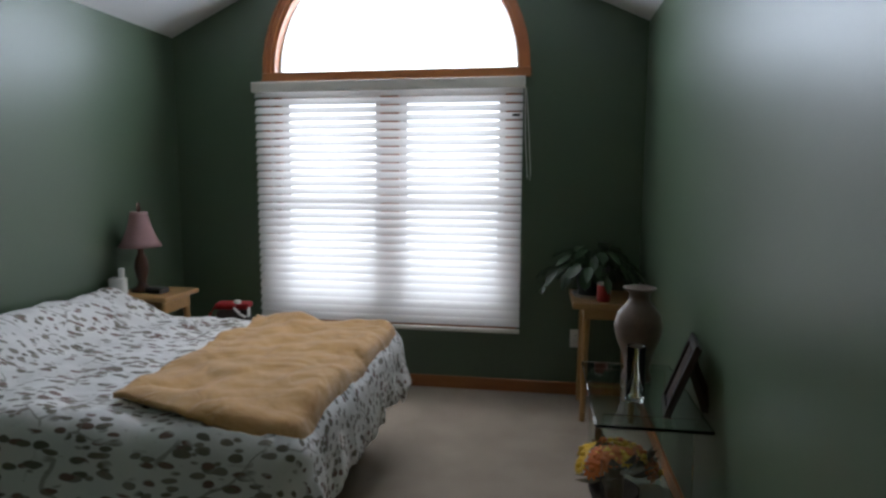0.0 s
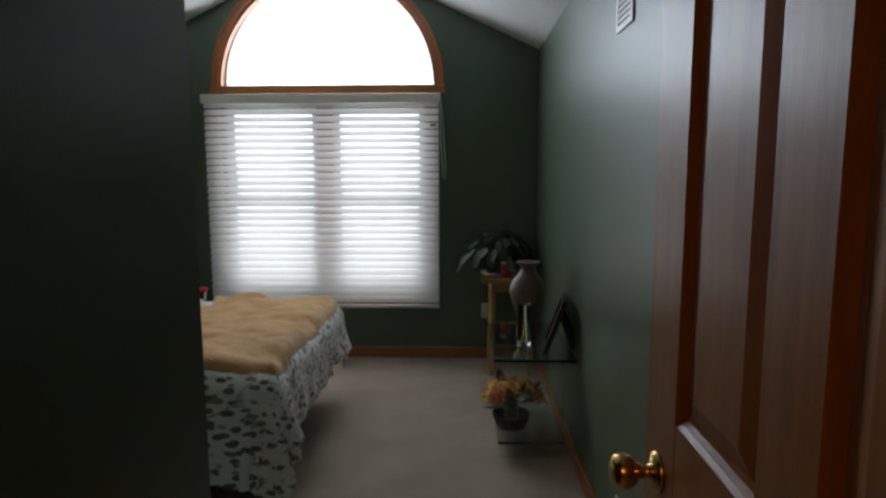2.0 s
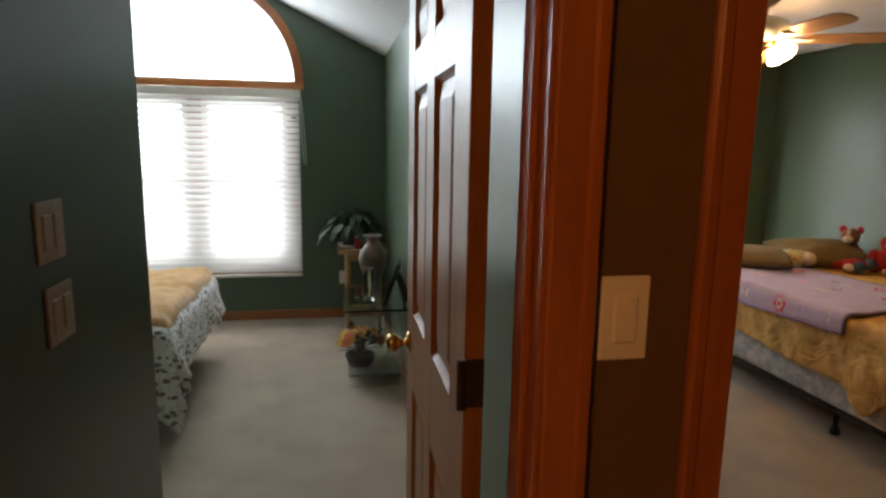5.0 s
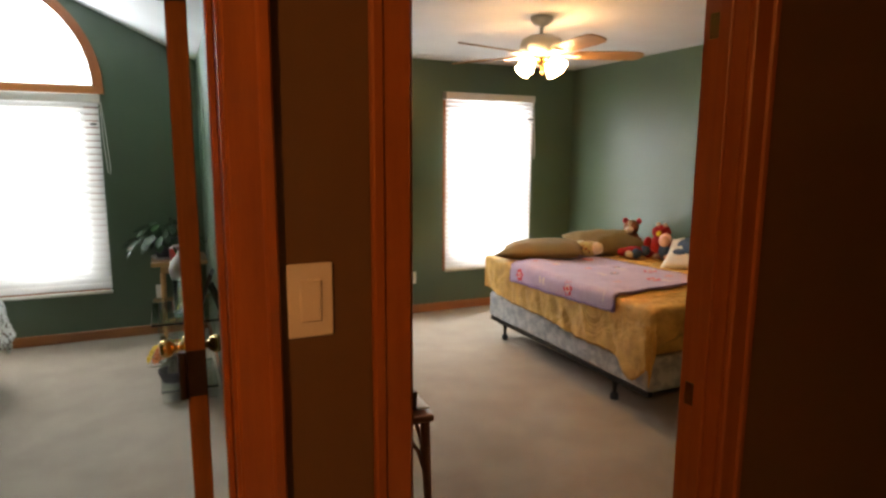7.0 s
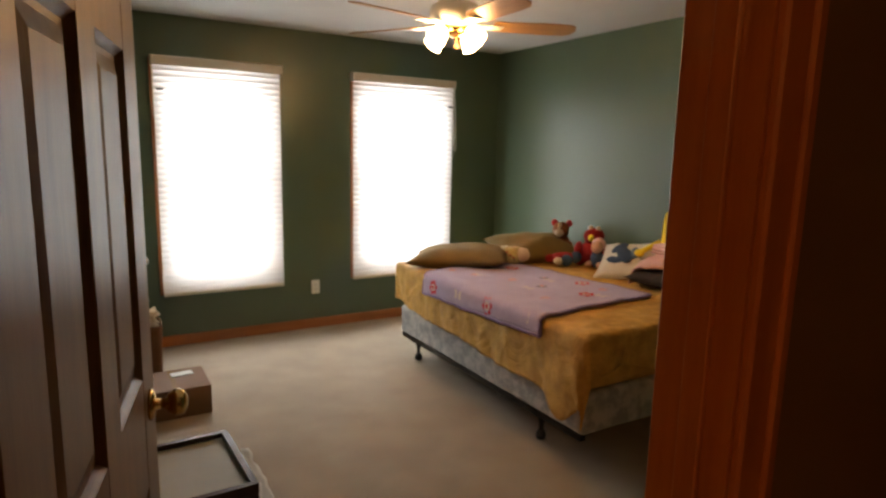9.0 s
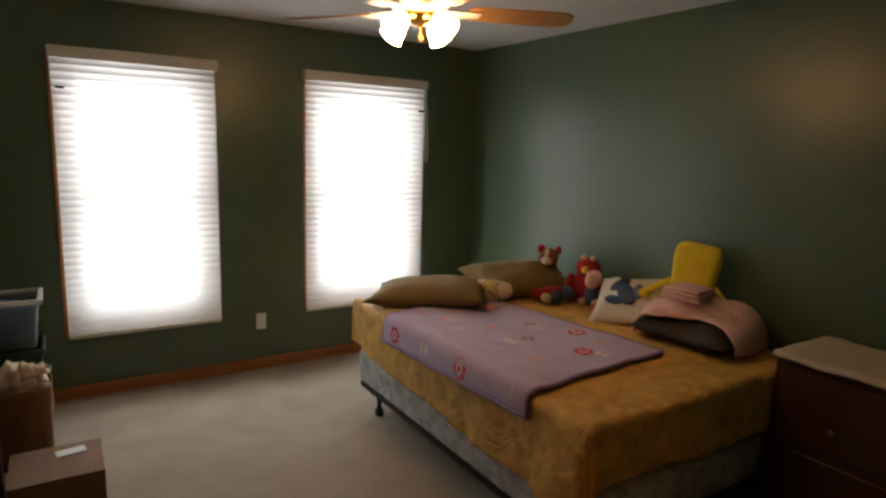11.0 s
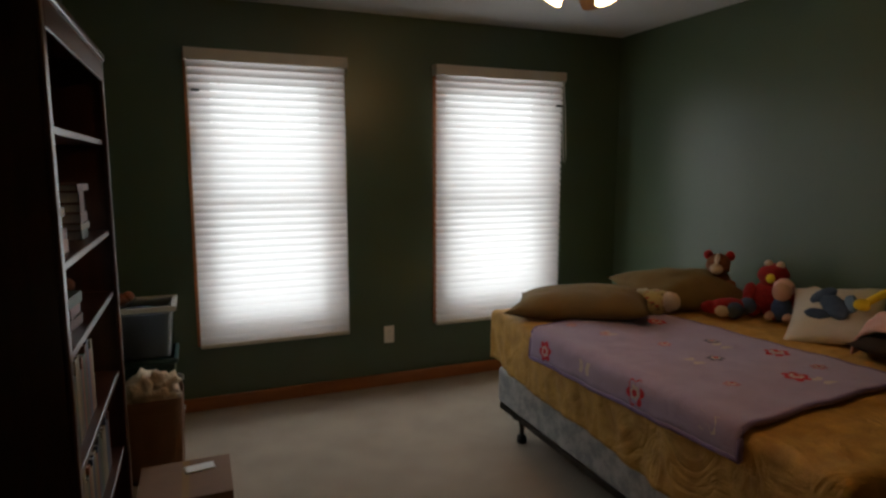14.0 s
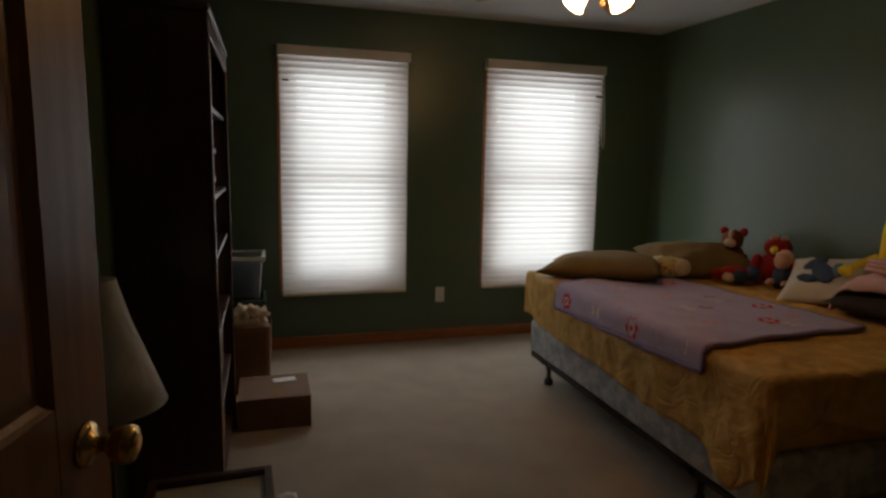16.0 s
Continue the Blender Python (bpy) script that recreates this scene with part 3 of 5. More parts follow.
shade(-1.60, 0.125, 0.40, 1.98, Y1 - 0.015, 0.0515, 55, 0.056, "white horizontal-vane fabric shade drawn across the wide window", 1, BLIND)
shade(1.528, 2.415, 0.40, 2.11, Y2 - 0.015, 0.0430, 64, 0.049, "white horizontal-vane fabric shade drawn over a tall window", -1, BLIND2)
shade(3.012, 3.968, 0.40, 2.11, Y2 - 0.015, 0.0430, 64, 0.049, "white horizontal-vane fabric shade drawn over a tall window", 1, BLIND2)


# ---- bedroom one: the bed ----
def bed_one():
    x0, x1, y0, y1, top = -2.14, -0.56, 1.74, 3.00, 0.60
    root = thing("bed", "wide bed with white floral comforter, loosely made", "bed", pose(-1.3, 2.2, 0))
    inv = root.matrix_world.inverted()
    part("box_spring", box(x0, y0 + 0.02, 0.10, x1 + 0.01, y1 - 0.02, 0.33, 0.03, 3), WHITECLOTH, root, m=inv)
    part("mattress", box(x0, y0 + 0.01, 0.33, x1, y1 - 0.01, 0.57, 0.05, 3), WHITECLOTH, root, m=inv)
    for x in (x0 + 0.1, x1 - 0.12):
        for y in (y0 + 0.15, y1 - 0.15):
            part("leg", lathe([(0.02, 0), (0.025, 0.02), (0.02, 0.11)], 12, at=(x, y, 0)), BLACK, root, m=inv)

    def top_z(x, y):
        head = max(0.0, 1 - abs(x + 2.12) / 0.42)
        puff = 0.15 * head * head * (3 - 2 * head)
        return top + puff + wrinkle(x, y, 4.5, 0.022, 2.0) + wrinkle(x, y, 14, 0.006, 5.0)

    def f(u, v):
        x = x0 + u * (x1 + 0.36 - x0)
        y = y0 - 0.46 + v * (y1 - y0 + 0.8)
        p = drape_point((x, y), (x0, x1, y0, y1), top_z, 0.11, 0.10 if y > y0 else 0.42, 0.020)
        return p
    cloth("comforter", f, 90, 100, FLORAL, root, "white comforter printed with grey-brown sprigs", 0.02, m=inv)
    return root


bed_one()


def throw_blanket():
    corners = [Vector(c) for c in ((-1.18, 1.82, 0), (-0.38, 1.58, 0), (-0.37, 2.97, 0), (-1.22, 3.01, 0))]

    def f(u, v):
        a = corners[0].lerp(corners[1], u)
        b = corners[3].lerp(corners[2], u)
        p = a.lerp(b, v)
        p.x += 0.02 * math.sin(v * 17)
        p.y += 0.008 * math.sin(u * 9)
        z = lambda x, y: 0.628 + wrinkle(x, y, 4.5, 0.022, 2.0) + 0.030 * abs(math.sin(y * 14 - 7 * x + 2 * noise.noise(Vector((x * 2, y * 2, 9))))) ** 0.6 * (0.30 + max(0, noise.noise(Vector((x * 2.5, y * 2.5, 1))))) + wrinkle(x, y, 9, 0.005, 8)
        return drape_point((p.x, p.y), (-2.14, -0.55, 1.77, 3.01), z, 0.07, 0.16, 0.010)
    ob = cloth("throw_blanket", f, 70, 80, THROW, None, "", 0.018)
    tagged(ob, "tan fleece throw blanket rumpled across the foot of the bed", "blanket")


throw_blanket()


# ---- bedroom two: the bed ----
BX0, BX1, BY0, BY1 = 3.03, 4.42, 0.79, 2.71


def bed_two():
    root = thing("bed", "bed on metal frame with bare damask box spring and gold-brown sheet", "bed", pose(3.7, 1.65, 0))
    inv = root.matrix_world.inverted()
    part("box_spring", box(BX0, BY0, 0.175, BX1, BY1, 0.385, 0.03, 3), BOXSPRING, root, "grey damask box spring", inv)
    part("mattress", box(BX0 + 0.01, BY0 + 0.01, 0.385, BX1, BY1, 0.678, 0.05, 3), SHEET, root, m=inv)
    bm = box(BX0 + 0.01, BY0 + 0.02, 0.145, BX0 + 0.045, BY1 - 0.02, 0.175)
    box(BX1 - 0.045, BY0 + 0.02, 0.145, BX1 - 0.01, BY1 - 0.02, 0.175, bm=bm)
    for y in (BY0 + 0.34, BY1 - 0.2):
        box(BX0 + 0.01, y, 0.140, BX1 - 0.01, y + 0.035, 0.175, bm=bm)
    part("bed_frame", bm, STEEL, root, "dark steel bed frame", inv)
    for x in (BX0 + 0.06, BX1 - 0.09):
        for y in (BY0 + 0.36, BY1 - 0.18):
            leg = part("leg", lathe([(0.012, 0.05), (0.014, 0.09), (0.024, 0.13), (0.026, 0.15)], 12, at=(x, y, 0)), STEEL, root, m=inv)
            part("caster", lathe([(0.010, 0), (0.026, 0.006), (0.028, 0.03), (0.018, 0.05), (0.008, 0.055)], 14, at=(x, y, 0)), BLACK, leg)

    def f(u, v):
        x = BX0 - 0.37 + u * (BX1 - BX0 + 0.37)
        y = BY0 - 0.26 + v * (BY1 - BY0 + 0.27)
        sag = 0.06 * noise.noise(Vector((y * 1.7, 3.0, x * 0.4)))
        if x < BX0:
            x = BX0 + (x - BX0) * (1 + sag * 1.6 - 0.11 * max(0, (y - 1.0)) + 0.32 * math.exp(-((y - 0.90) / 0.10) ** 2))
        if y < BY0:
            y = BY0 + (y - BY0) * (1 + 0.5 * noise.noise(Vector((x * 2, 1.0, 7))))
        p = drape_point((x, y), (BX0 - 0.004, BX1, BY0 - 0.004, BY1), lambda a, b: 0.687 + wrinkle(a, b, 5, 0.010, 3) + wrinkle(a, b, 17, 0.0035, 8), 0.03, 0.03, 0.010)
        return p
    cloth("sheet", f, 100, 130, SHEET, root, "wrinkled gold-brown flat sheet", 0.004, m=inv)
    return root


bed_two()


def blanket_z(x, y):
    return 0.706 + wrinkle(x, y, 6, 0.008, 4.0)


def lavender_point(u, v):
    c = [Vector(q) for q in ((2.865, 2.26), (2.90, 1.07), (3.86, 1.15), (3.72, 2.34))]
    p = c[0].lerp(c[3], u).lerp(c[1].lerp(c[2], u), v)
    return drape_point((p.x, p.y), (BX0 - 0.006, BX1, BY0, BY1), blanket_z, 0.04, 0.10, 0.006)


def lavender_blanket():
    root = thing("baby_blanket", "lavender fleece child's blanket with red flowers and butterflies", "blanket", pose(3.3, 1.6, 0.72))
    inv = root.matrix_world.inverted()
    cloth("fleece", lavender_point, 40, 60, LAVENDER, root, "", 0.012, m=inv)
    for name, f in (("binding", lambda t: (t, 0)), ("binding", lambda t: (t, 1)), ("binding", lambda t: (0, t)), ("binding", lambda t: (1, t))):
        pts = [lavender_point(*f(i / 30)) for i in range(31)]
        part(name, tube(pts, 0.010, 6), LAVEDGE, root, "purple stitched edge", inv, True)
    red = material("red_print", (0.72, 0.06, 0.09), (0.62, 0.045, 0.07), 0.9, bump=0.2)
    pinkp = material("pink_print", (0.70, 0.35, 0.42), (0.6, 0.28, 0.36), 0.9, bump=0.2)
    palep = material("pale_print", (0.80, 0.72, 0.68), (0.7, 0.63, 0.6), 0.9, bump=0.2)
    greyp = material("slate_print", (0.20, 0.18, 0.30), (0.17, 0.15, 0.26), 0.9, bump=0.2)

    def patch(name, u, v, shape, mat, lift):
        """A flat printed figure laid on the cloth round (u, v)."""
        bm = bmesh.new()
        vs = []
        for a, b in shape:
            p = lavender_point(u + a / 0.93, v + b / 1.27)
            q = lavender_point(u + a / 0.93 + 0.01, v + b / 1.27)
            w = lavender_point(u + a / 0.93, v + b / 1.27 + 0.01)
            nrm = (w - p).cross(q - p).normalized()
            vs.append(bm.verts.new(p + nrm * (0.0065 + lift)))
        bm.faces.new(vs)
        bmesh.ops.triangulate(bm, faces=bm.faces)
        return part(name, bm, mat, root, m=inv)

    def petals(r, k, turn):
        return [(r * (0.66 + 0.34 * abs(math.cos(k * t / 2))) * math.cos(t + turn), r * (0.66 + 0.34 * abs(math.cos(k * t / 2))) * math.sin(t + turn)) for t in [2 * math.pi * i / 40 for i in range(40)]]

    flowers = [(0.065, 0.11, 1), (0.065, 0.62, 1), (0.83, 0.17, 1), (0.88, 0.66, 1), (0.66, 0.84, 1), (0.53, 0.42, 0), (0.77, 0.47, 2), (0.57, 0.61, 2), (0.84, 0.82, 0), (0.35, 0.06, 0), (0.36, 0.80, 0), (0.40, 0.22, 0)]
    for u, v, k in flowers:
        r = (0.032, 0.052, 0.038)[k]
        patch("flower_print", u, v, petals(r, 6, u * 5), (pinkp, red, greyp)[k], 0.0)
        patch("flower_heart", u, v, petals(r * 0.55, 6, v), palep, 0.0015)
        patch("flower_heart", u, v, petals(r * 0.3, 6, v), red, 0.003)
    for u, v in ((0.07, 0.36), (0.07, 0.90), (0.42, 0.22), (0.45, 0.60), (0.75, 0.52), (0.70, 0.90)):
        for s in (-1, 1):
            patch("butterfly_wing", u, v, [(0.0, s * 0.005), (0.028, s * 0.018), (0.031, s * 0.040), (0.004, s * 0.033), (-0.019, s * 0.037), (-0.025, s * 0.018)], palep, 0.0)


lavender_blanket()


# ---- ceiling fan ----
def ceiling_fan():
    root = thing("ceiling_fan", "white ceiling fan with oak blades and four lit frosted shades", "ceiling fan", Matrix.Translation(FAN))
    part("canopy", lathe([(0.0, 0), (0.07, 0), (0.07, -0.02), (0.045, -0.05), (0.018, -0.06)], 24), WHITEPAINT, root, smooth=True)
    part("down_rod", tube([(0, 0, -0.05), (0, 0, -0.14)], 0.012, 12), WHITEPAINT, root)
    part("motor", lathe([(0.02, -0.105), (0.075, -0.115), (0.125, -0.14), (0.135, -0.17), (0.135, -0.205), (0.10, -0.235), (0.06, -0.25)], 32), WHITEPAINT, root, smooth=True)
    blade_m = material("oak_fan_blade", (0.55, 0.30, 0.11), (0.42, 0.21, 0.07), 0.4, scale=5, stretch=(0.6, 7, 7), grain=50, bump=0.05)
    for k in range(5):
        m = pose(0, 0, -0.232, 0, 0, 49.6 + 72 * k)
        outline = [(0.21, -0.050), (0.24, -0.060), (0.52, -0.070), (0.62, -0.066), (0.655, -0.045), (0.668, 0.0), (0.655, 0.045), (0.62, 0.066), (0.52, 0.070), (0.24, 0.060), (0.21, 0.050)]
        part("blade", slab(outline, [], 0.007, lambda u, v, w: (u, v * math.cos(0.21), w - 0.004 - v * math.sin(0.21))), blade_m, root, m=m)
        bm = box(0.10, -0.020, -0.006, 0.17, 0.020, 0.0, 0.003)
        box(0.16, -0.040, -0.012, 0.26, 0.040, -0.005, 0.003, bm=bm)
        part("blade_iron", bm, WHITEPAINT, root, m=m)
    part("light_kit", lathe([(0.06, -0.240), (0.065, -0.246), (0.07, -0.262), (0.055, -0.282), (0.03, -0.292), (0.012, -0.300)], 24), BRASS, root, "brass light fitter", smooth=True)
    lit = glowing("lit_frosted_glass", (1.0, 0.60, 0.27), FAN_GLOW)
    bulb = glowing("warm_bulb", (1.0, 0.66, 0.34), FAN_GLOW)
    for a in (20, 110, 200, 290):
        m = pose(0.075 * math.cos(radians(a)), 0.075 * math.sin(radians(a)), -0.255, 0, 0, a) @ pose(0, 0, 0, 0, 132, 0)
        arm = part("lamp_arm", tube([(0, 0, -0.03), (0, 0, 0.035)], 0.013, 10), BRASS, root, m=m)
        bm = bmesh.new()
        prof = [(0.018, 0.022), (0.030, 0.034), (0.040, 0.053), (0.044, 0.075), (0.047, 0.093), (0.054, 0.106)]
        rings = [[bm.verts.new((r * math.cos(2 * math.pi * i / 24), r * math.sin(2 * math.pi * i / 24), z)) for i in range(24)] for r, z in prof]
        for p, q in zip(rings, rings[1:]):
            for i in range(24):
                bm.faces.new((p[i], p[(i + 1) % 24], q[(i + 1) % 24], q[i]))
        part("lamp_shade", bm, lit, arm, "lit frosted glass tulip shade", smooth=True)
        part("bulb", ball((0, 0, 0.072), (0.018, 0.018, 0.024), seg=12), bulb, arm, smooth=True)
    part("pull_chain", tube([(0.01, 0, -0.295), (0.012, 0, -0.325)], 0.0025, 6), BRASS, root)
    part("pull_fob", lathe([(0.003, -0.325), (0.010, -0.333), (0.012, -0.347), (0.005, -0.357)], 12, at=(0.012, 0, 0)), PINE, root)


ceiling_fan()


# ---- switches and outlets ----
def wall_plate(name, m, label, category, rockers, holes=False, plastic=WHITE):
    """A cover plate in its own x-z plane, facing -y."""
    root = thing(name, label, category, m)
    w = 0.035 + 0.046 * (rockers - 1) / 2 * 1.0
    part("plate", box(-w, -0.006, -0.058, w, 0.0, 0.058, 0.003, 2), plastic, root)
    for k in range(rockers):
        x = (k - (rockers - 1) / 2) * 0.046
        if holes:
            for z in (-0.02, 0.02):
                socket = part("socket", lathe([(0.0165, 0), (0.0165, 0.003), (0.015, 0.0035)], 18), WHITE, root, m=pose(x, -0.005, z, 90, 0, 0))
                for dx in (-0.006, 0.006):
                    part("slot", box(dx - 0.001, -0.004, 0.0028, dx + 0.001, 0.004, 0.0042), BLACK, socket)
        else:
            part("rocker", box(x - 0.0165, -0.010, -0.033, x + 0.0165, -0.004, 0.033, 0.002), plastic, root)
        for z in (-0.048, 0.048):
            part("screw", lathe([(0.003, 0), (0.003, 0.001)], 10), WHITE, root, m=pose(x, -0.006, z, 90, 0, 0))
    return root


BEIGE = material("beige_plastic", (0.55, 0.50, 0.40), (0.50, 0.45, 0.36), 0.45, bump=0.0)
wall_plate("light_switch", pose(0.789, HALL, 1.288) @ Matrix.Scale(1.09, 4), "white rocker light switch on the wall between the doorways", "light switch", 1)
wall_plate("light_switch", pose(-0.158, -0.280, 1.36, 0, 0, 90), "beige double rocker switch on the niche wall", "light switch", 2, False, BEIGE)
wall_plate("light_switch", pose(-0.158, -0.266, 1.196, 0, 0, 90), "beige double rocker switch below another on the niche wall", "light switch", 2, False, BEIGE)
wall_plate("outlet", pose(0.478, Y1, 0.368), "white duplex outlet above the oak baseboard", "outlet", 1, True)
wall_plate("outlet", pose(XR, 1.35, 0.205, 0, 0, -90), "white duplex outlet low on the partition by the door", "outlet", 1, True)
wall_plate("outlet", pose(2.695, Y2, 0.351), "white duplex outlet between the two windows", "outlet", 1, True)


def wall_vent():
    root = thing("wall_vent", "small painted metal vent grille high on the partition", "vent", pose(XR, 1.47, 1.975, 0, 0, -90))
    part("frame", slab(rect(-0.10, -0.08, 0.10, 0.08), [rect(-0.08, -0.06, 0.08, 0.06)], 0.008, lambda u, v, w: (u, -0.008 + w, v)), WHITEPAINT, root)
    part("backing", box(-0.08, -0.002, -0.06, 0.08, -0.001, 0.06), BLACK, root)
    for i in range(6):
        z = -0.05 + i * 0.02
        part("slat", box(-0.08, -0.007, z, 0.08, -0.003, z + 0.010), WHITEPAINT, root)


wall_vent()


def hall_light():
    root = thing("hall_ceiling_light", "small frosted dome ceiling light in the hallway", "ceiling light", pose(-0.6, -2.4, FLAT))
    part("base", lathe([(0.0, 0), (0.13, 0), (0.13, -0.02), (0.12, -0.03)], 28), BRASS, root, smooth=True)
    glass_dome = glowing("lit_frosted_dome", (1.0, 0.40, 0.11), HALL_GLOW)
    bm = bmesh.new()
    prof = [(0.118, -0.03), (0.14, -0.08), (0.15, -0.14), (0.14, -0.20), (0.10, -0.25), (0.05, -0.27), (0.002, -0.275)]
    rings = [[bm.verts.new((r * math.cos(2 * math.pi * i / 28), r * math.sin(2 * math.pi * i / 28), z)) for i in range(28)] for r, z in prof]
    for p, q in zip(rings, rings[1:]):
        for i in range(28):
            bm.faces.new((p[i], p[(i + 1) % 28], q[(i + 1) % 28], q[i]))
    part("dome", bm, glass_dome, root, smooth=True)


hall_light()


# ---- bedroom one: nightstand corner ----
def nightstand():
    root = thing("nightstand", "light pine nightstand with splayed legs beside the bed", "nightstand", pose(-2.0, 3.24, 0))
    part("tabletop", box(-0.19, -0.17, 0.675, 0.19, 0.17, 0.703, 0.005), PINE, root)
    part("apron", box(-0.15, -0.12, 0.60, 0.15, 0.13, 0.675), PINE, root)
    for sx in (-1, 1):
        for sy in (-1, 1):
            part("leg", tube([(sx * 0.17, sy * 0.14, 0.0), (sx * 0.13, sy * 0.11, 0.675)], [0.016, 0.02], 10), PINE, root)
    part("shelf", box(-0.14, -0.11, 0.30, 0.14, 0.12, 0.318), PINE, root)


def table_lamp():
    root = thing("table_lamp", "dark turned table lamp with mauve bell shade, unlit", "lamp", pose(-2.075, 3.25, 0.703))
    part("base", lathe([(0.0, 0), (0.062, 0), (0.062, 0.012), (0.045, 0.022), (0.026, 0.035), (0.022, 0.06), (0.034, 0.10), (0.040, 0.14), (0.033, 0.19), (0.018, 0.22), (0.016, 0.25), (0.022, 0.262), (0.012, 0.275)], 24), CHERRY, root, "dark turned wooden base", smooth=True)
    shade_m = material("mauve_shade_cloth", (0.34, 0.20, 0.19), (0.29, 0.165, 0.16), 0.85, grain=400, bump=0.2)
    bm = bmesh.new()
    prof = [(0.118, 0.265), (0.100, 0.295), (0.078, 0.345), (0.060, 0.40), (0.050, 0.45), (0.047, 0.47)]
    rings = [[bm.verts.new((r * math.cos(2 * math.pi * i / 32), r * math.sin(2 * math.pi * i / 32), z)) for i in range(32)] for r, z in prof]
    for p, q in zip(rings, rings[1:]):
        for i in range(32):
            bm.faces.new((p[i], p[(i + 1) % 32], q[(i + 1) % 32], q[i]))
    s = part("shade", bm, shade_m, root, smooth=True)
    mod = s.modifiers.new("thickness", "SOLIDIFY")
    mod.thickness = 0.003
    part("finial", lathe([(0.004, 0.46), (0.012, 0.475), (0.013, 0.49), (0.006, 0.505), (0.010, 0.515), (0.003, 0.525)], 12), CHERRY, root)
    part("harp", tube([(0.0, 0, 0.27), (0.03, 0, 0.33), (0.03, 0, 0.42), (0.0, 0, 0.465)], 0.0025, 6), BRASS, root)


nightstand()
table_lamp()


def small_clutter_one():
    root = thing("cordless_phone", "small white cordless phone in its charging dock", "phone", pose(-2.135, 3.12, 0.703, 0, 0, 15))
    bm = box(-0.045, -0.03, 0, 0.045, 0.03, 0.10, 0.012, 2)
    part("dock", bm, WHITE, root)
    part("handset", box(0.008, -0.018, 0.09, 0.038, 0.012, 0.155, 0.008, 2), WHITE, root)
    part("button", box(-0.008, -0.0315, 0.03, 0.008, -0.029, 0.04, 0.001), BLACK, root)
    ob = thing("alarm_clock", "low black alarm clock on the pine nightstand", "clock", pose(-1.955, 3.21, 0.703, 0, 0, -10))
    part("body", box(-0.06, -0.04, 0, 0.06, 0.04, 0.035, 0.012, 3), BLACK, ob)
    part("display", box(-0.045, -0.0425, 0.008, 0.045, -0.039, 0.026), glass("smoked_display", (0.1, 0.1, 0.1), 0.1), ob)
    bag = thing("tote_bag", "red and black tote bag with white piping on the floor", "bag", pose(-1.58, 3.40, 0, 0, 0, 8))
    part("body", box(-0.10, -0.05, 0.0, 0.10, 0.05, 0.585, 0.03, 3), DARKCLOTH, bag)
    part("top_band", box(-0.105, -0.053, 0.585, 0.105, 0.053, 0.625, 0.018, 3), RED, bag, "red top band")
    part("strap", tube([(-0.10, -0.052, 0.60), (-0.125, -0.06, 0.56), (-0.13, -0.06, 0.50)], 0.009, 8), RED, bag)
    part("piping", tube([(0.02, -0.060, 0.60), (0.06, -0.062, 0.56), (0.085, -0.06, 0.545), (0.105, -0.055, 0.55), (0.108, -0.05, 0.60)], 0.008, 8), WHITE, bag, "white piping")
    part("buckle", ball((0.04, -0.05, 0.635), (0.024, 0.015, 0.013)), WHITE, bag)


small_clutter_one()


# ---- bedroom one: the glass stand and the plant table ----
def glass_stand():
    root = thing("glass_stand", "low clear glass display stand against the wall", "stand", pose(0.63, 2.47, 0))
    part("top_shelf", box(-0.185, -0.38, 0.522, 0.205, 0.36, 0.534, 0.003), CLEAR, root)
    part("lower_shelf", box(-0.155, -0.28, 0.070, 0.175, 0.29, 0.080, 0.002), CLEAR, root)
    for y0 in (-0.27, 0.27):
        part("end_panel", box(-0.15, y0, 0.0, 0.17, y0 + 0.010, 0.521, 0.002), CLEAR, root)


def plant_table():
    root = thing("plant_table", "small light pine table holding a houseplant", "table", pose(0.635, 3.61, 0))
    part("tabletop", box(-0.205, -0.22, 0.655, 0.205, 0.22, 0.69, 0.006), PINE, root)
    part("apron", box(-0.14, -0.165, 0.59, 0.14, 0.165, 0.655), PINE, root)
    for sx in (-1, 1):
        for sy in (-1, 1):
            part("leg", tube([(sx * 0.135, sy * 0.17, 0.0), (sx * 0.125, sy * 0.15, 0.59)], [0.016, 0.022], 10), PINE, root)
    part("stretcher", tube([(-0.132, -0.163, 0.2), (0.132, -0.163, 0.2)], 0.010, 8), PINE, root)


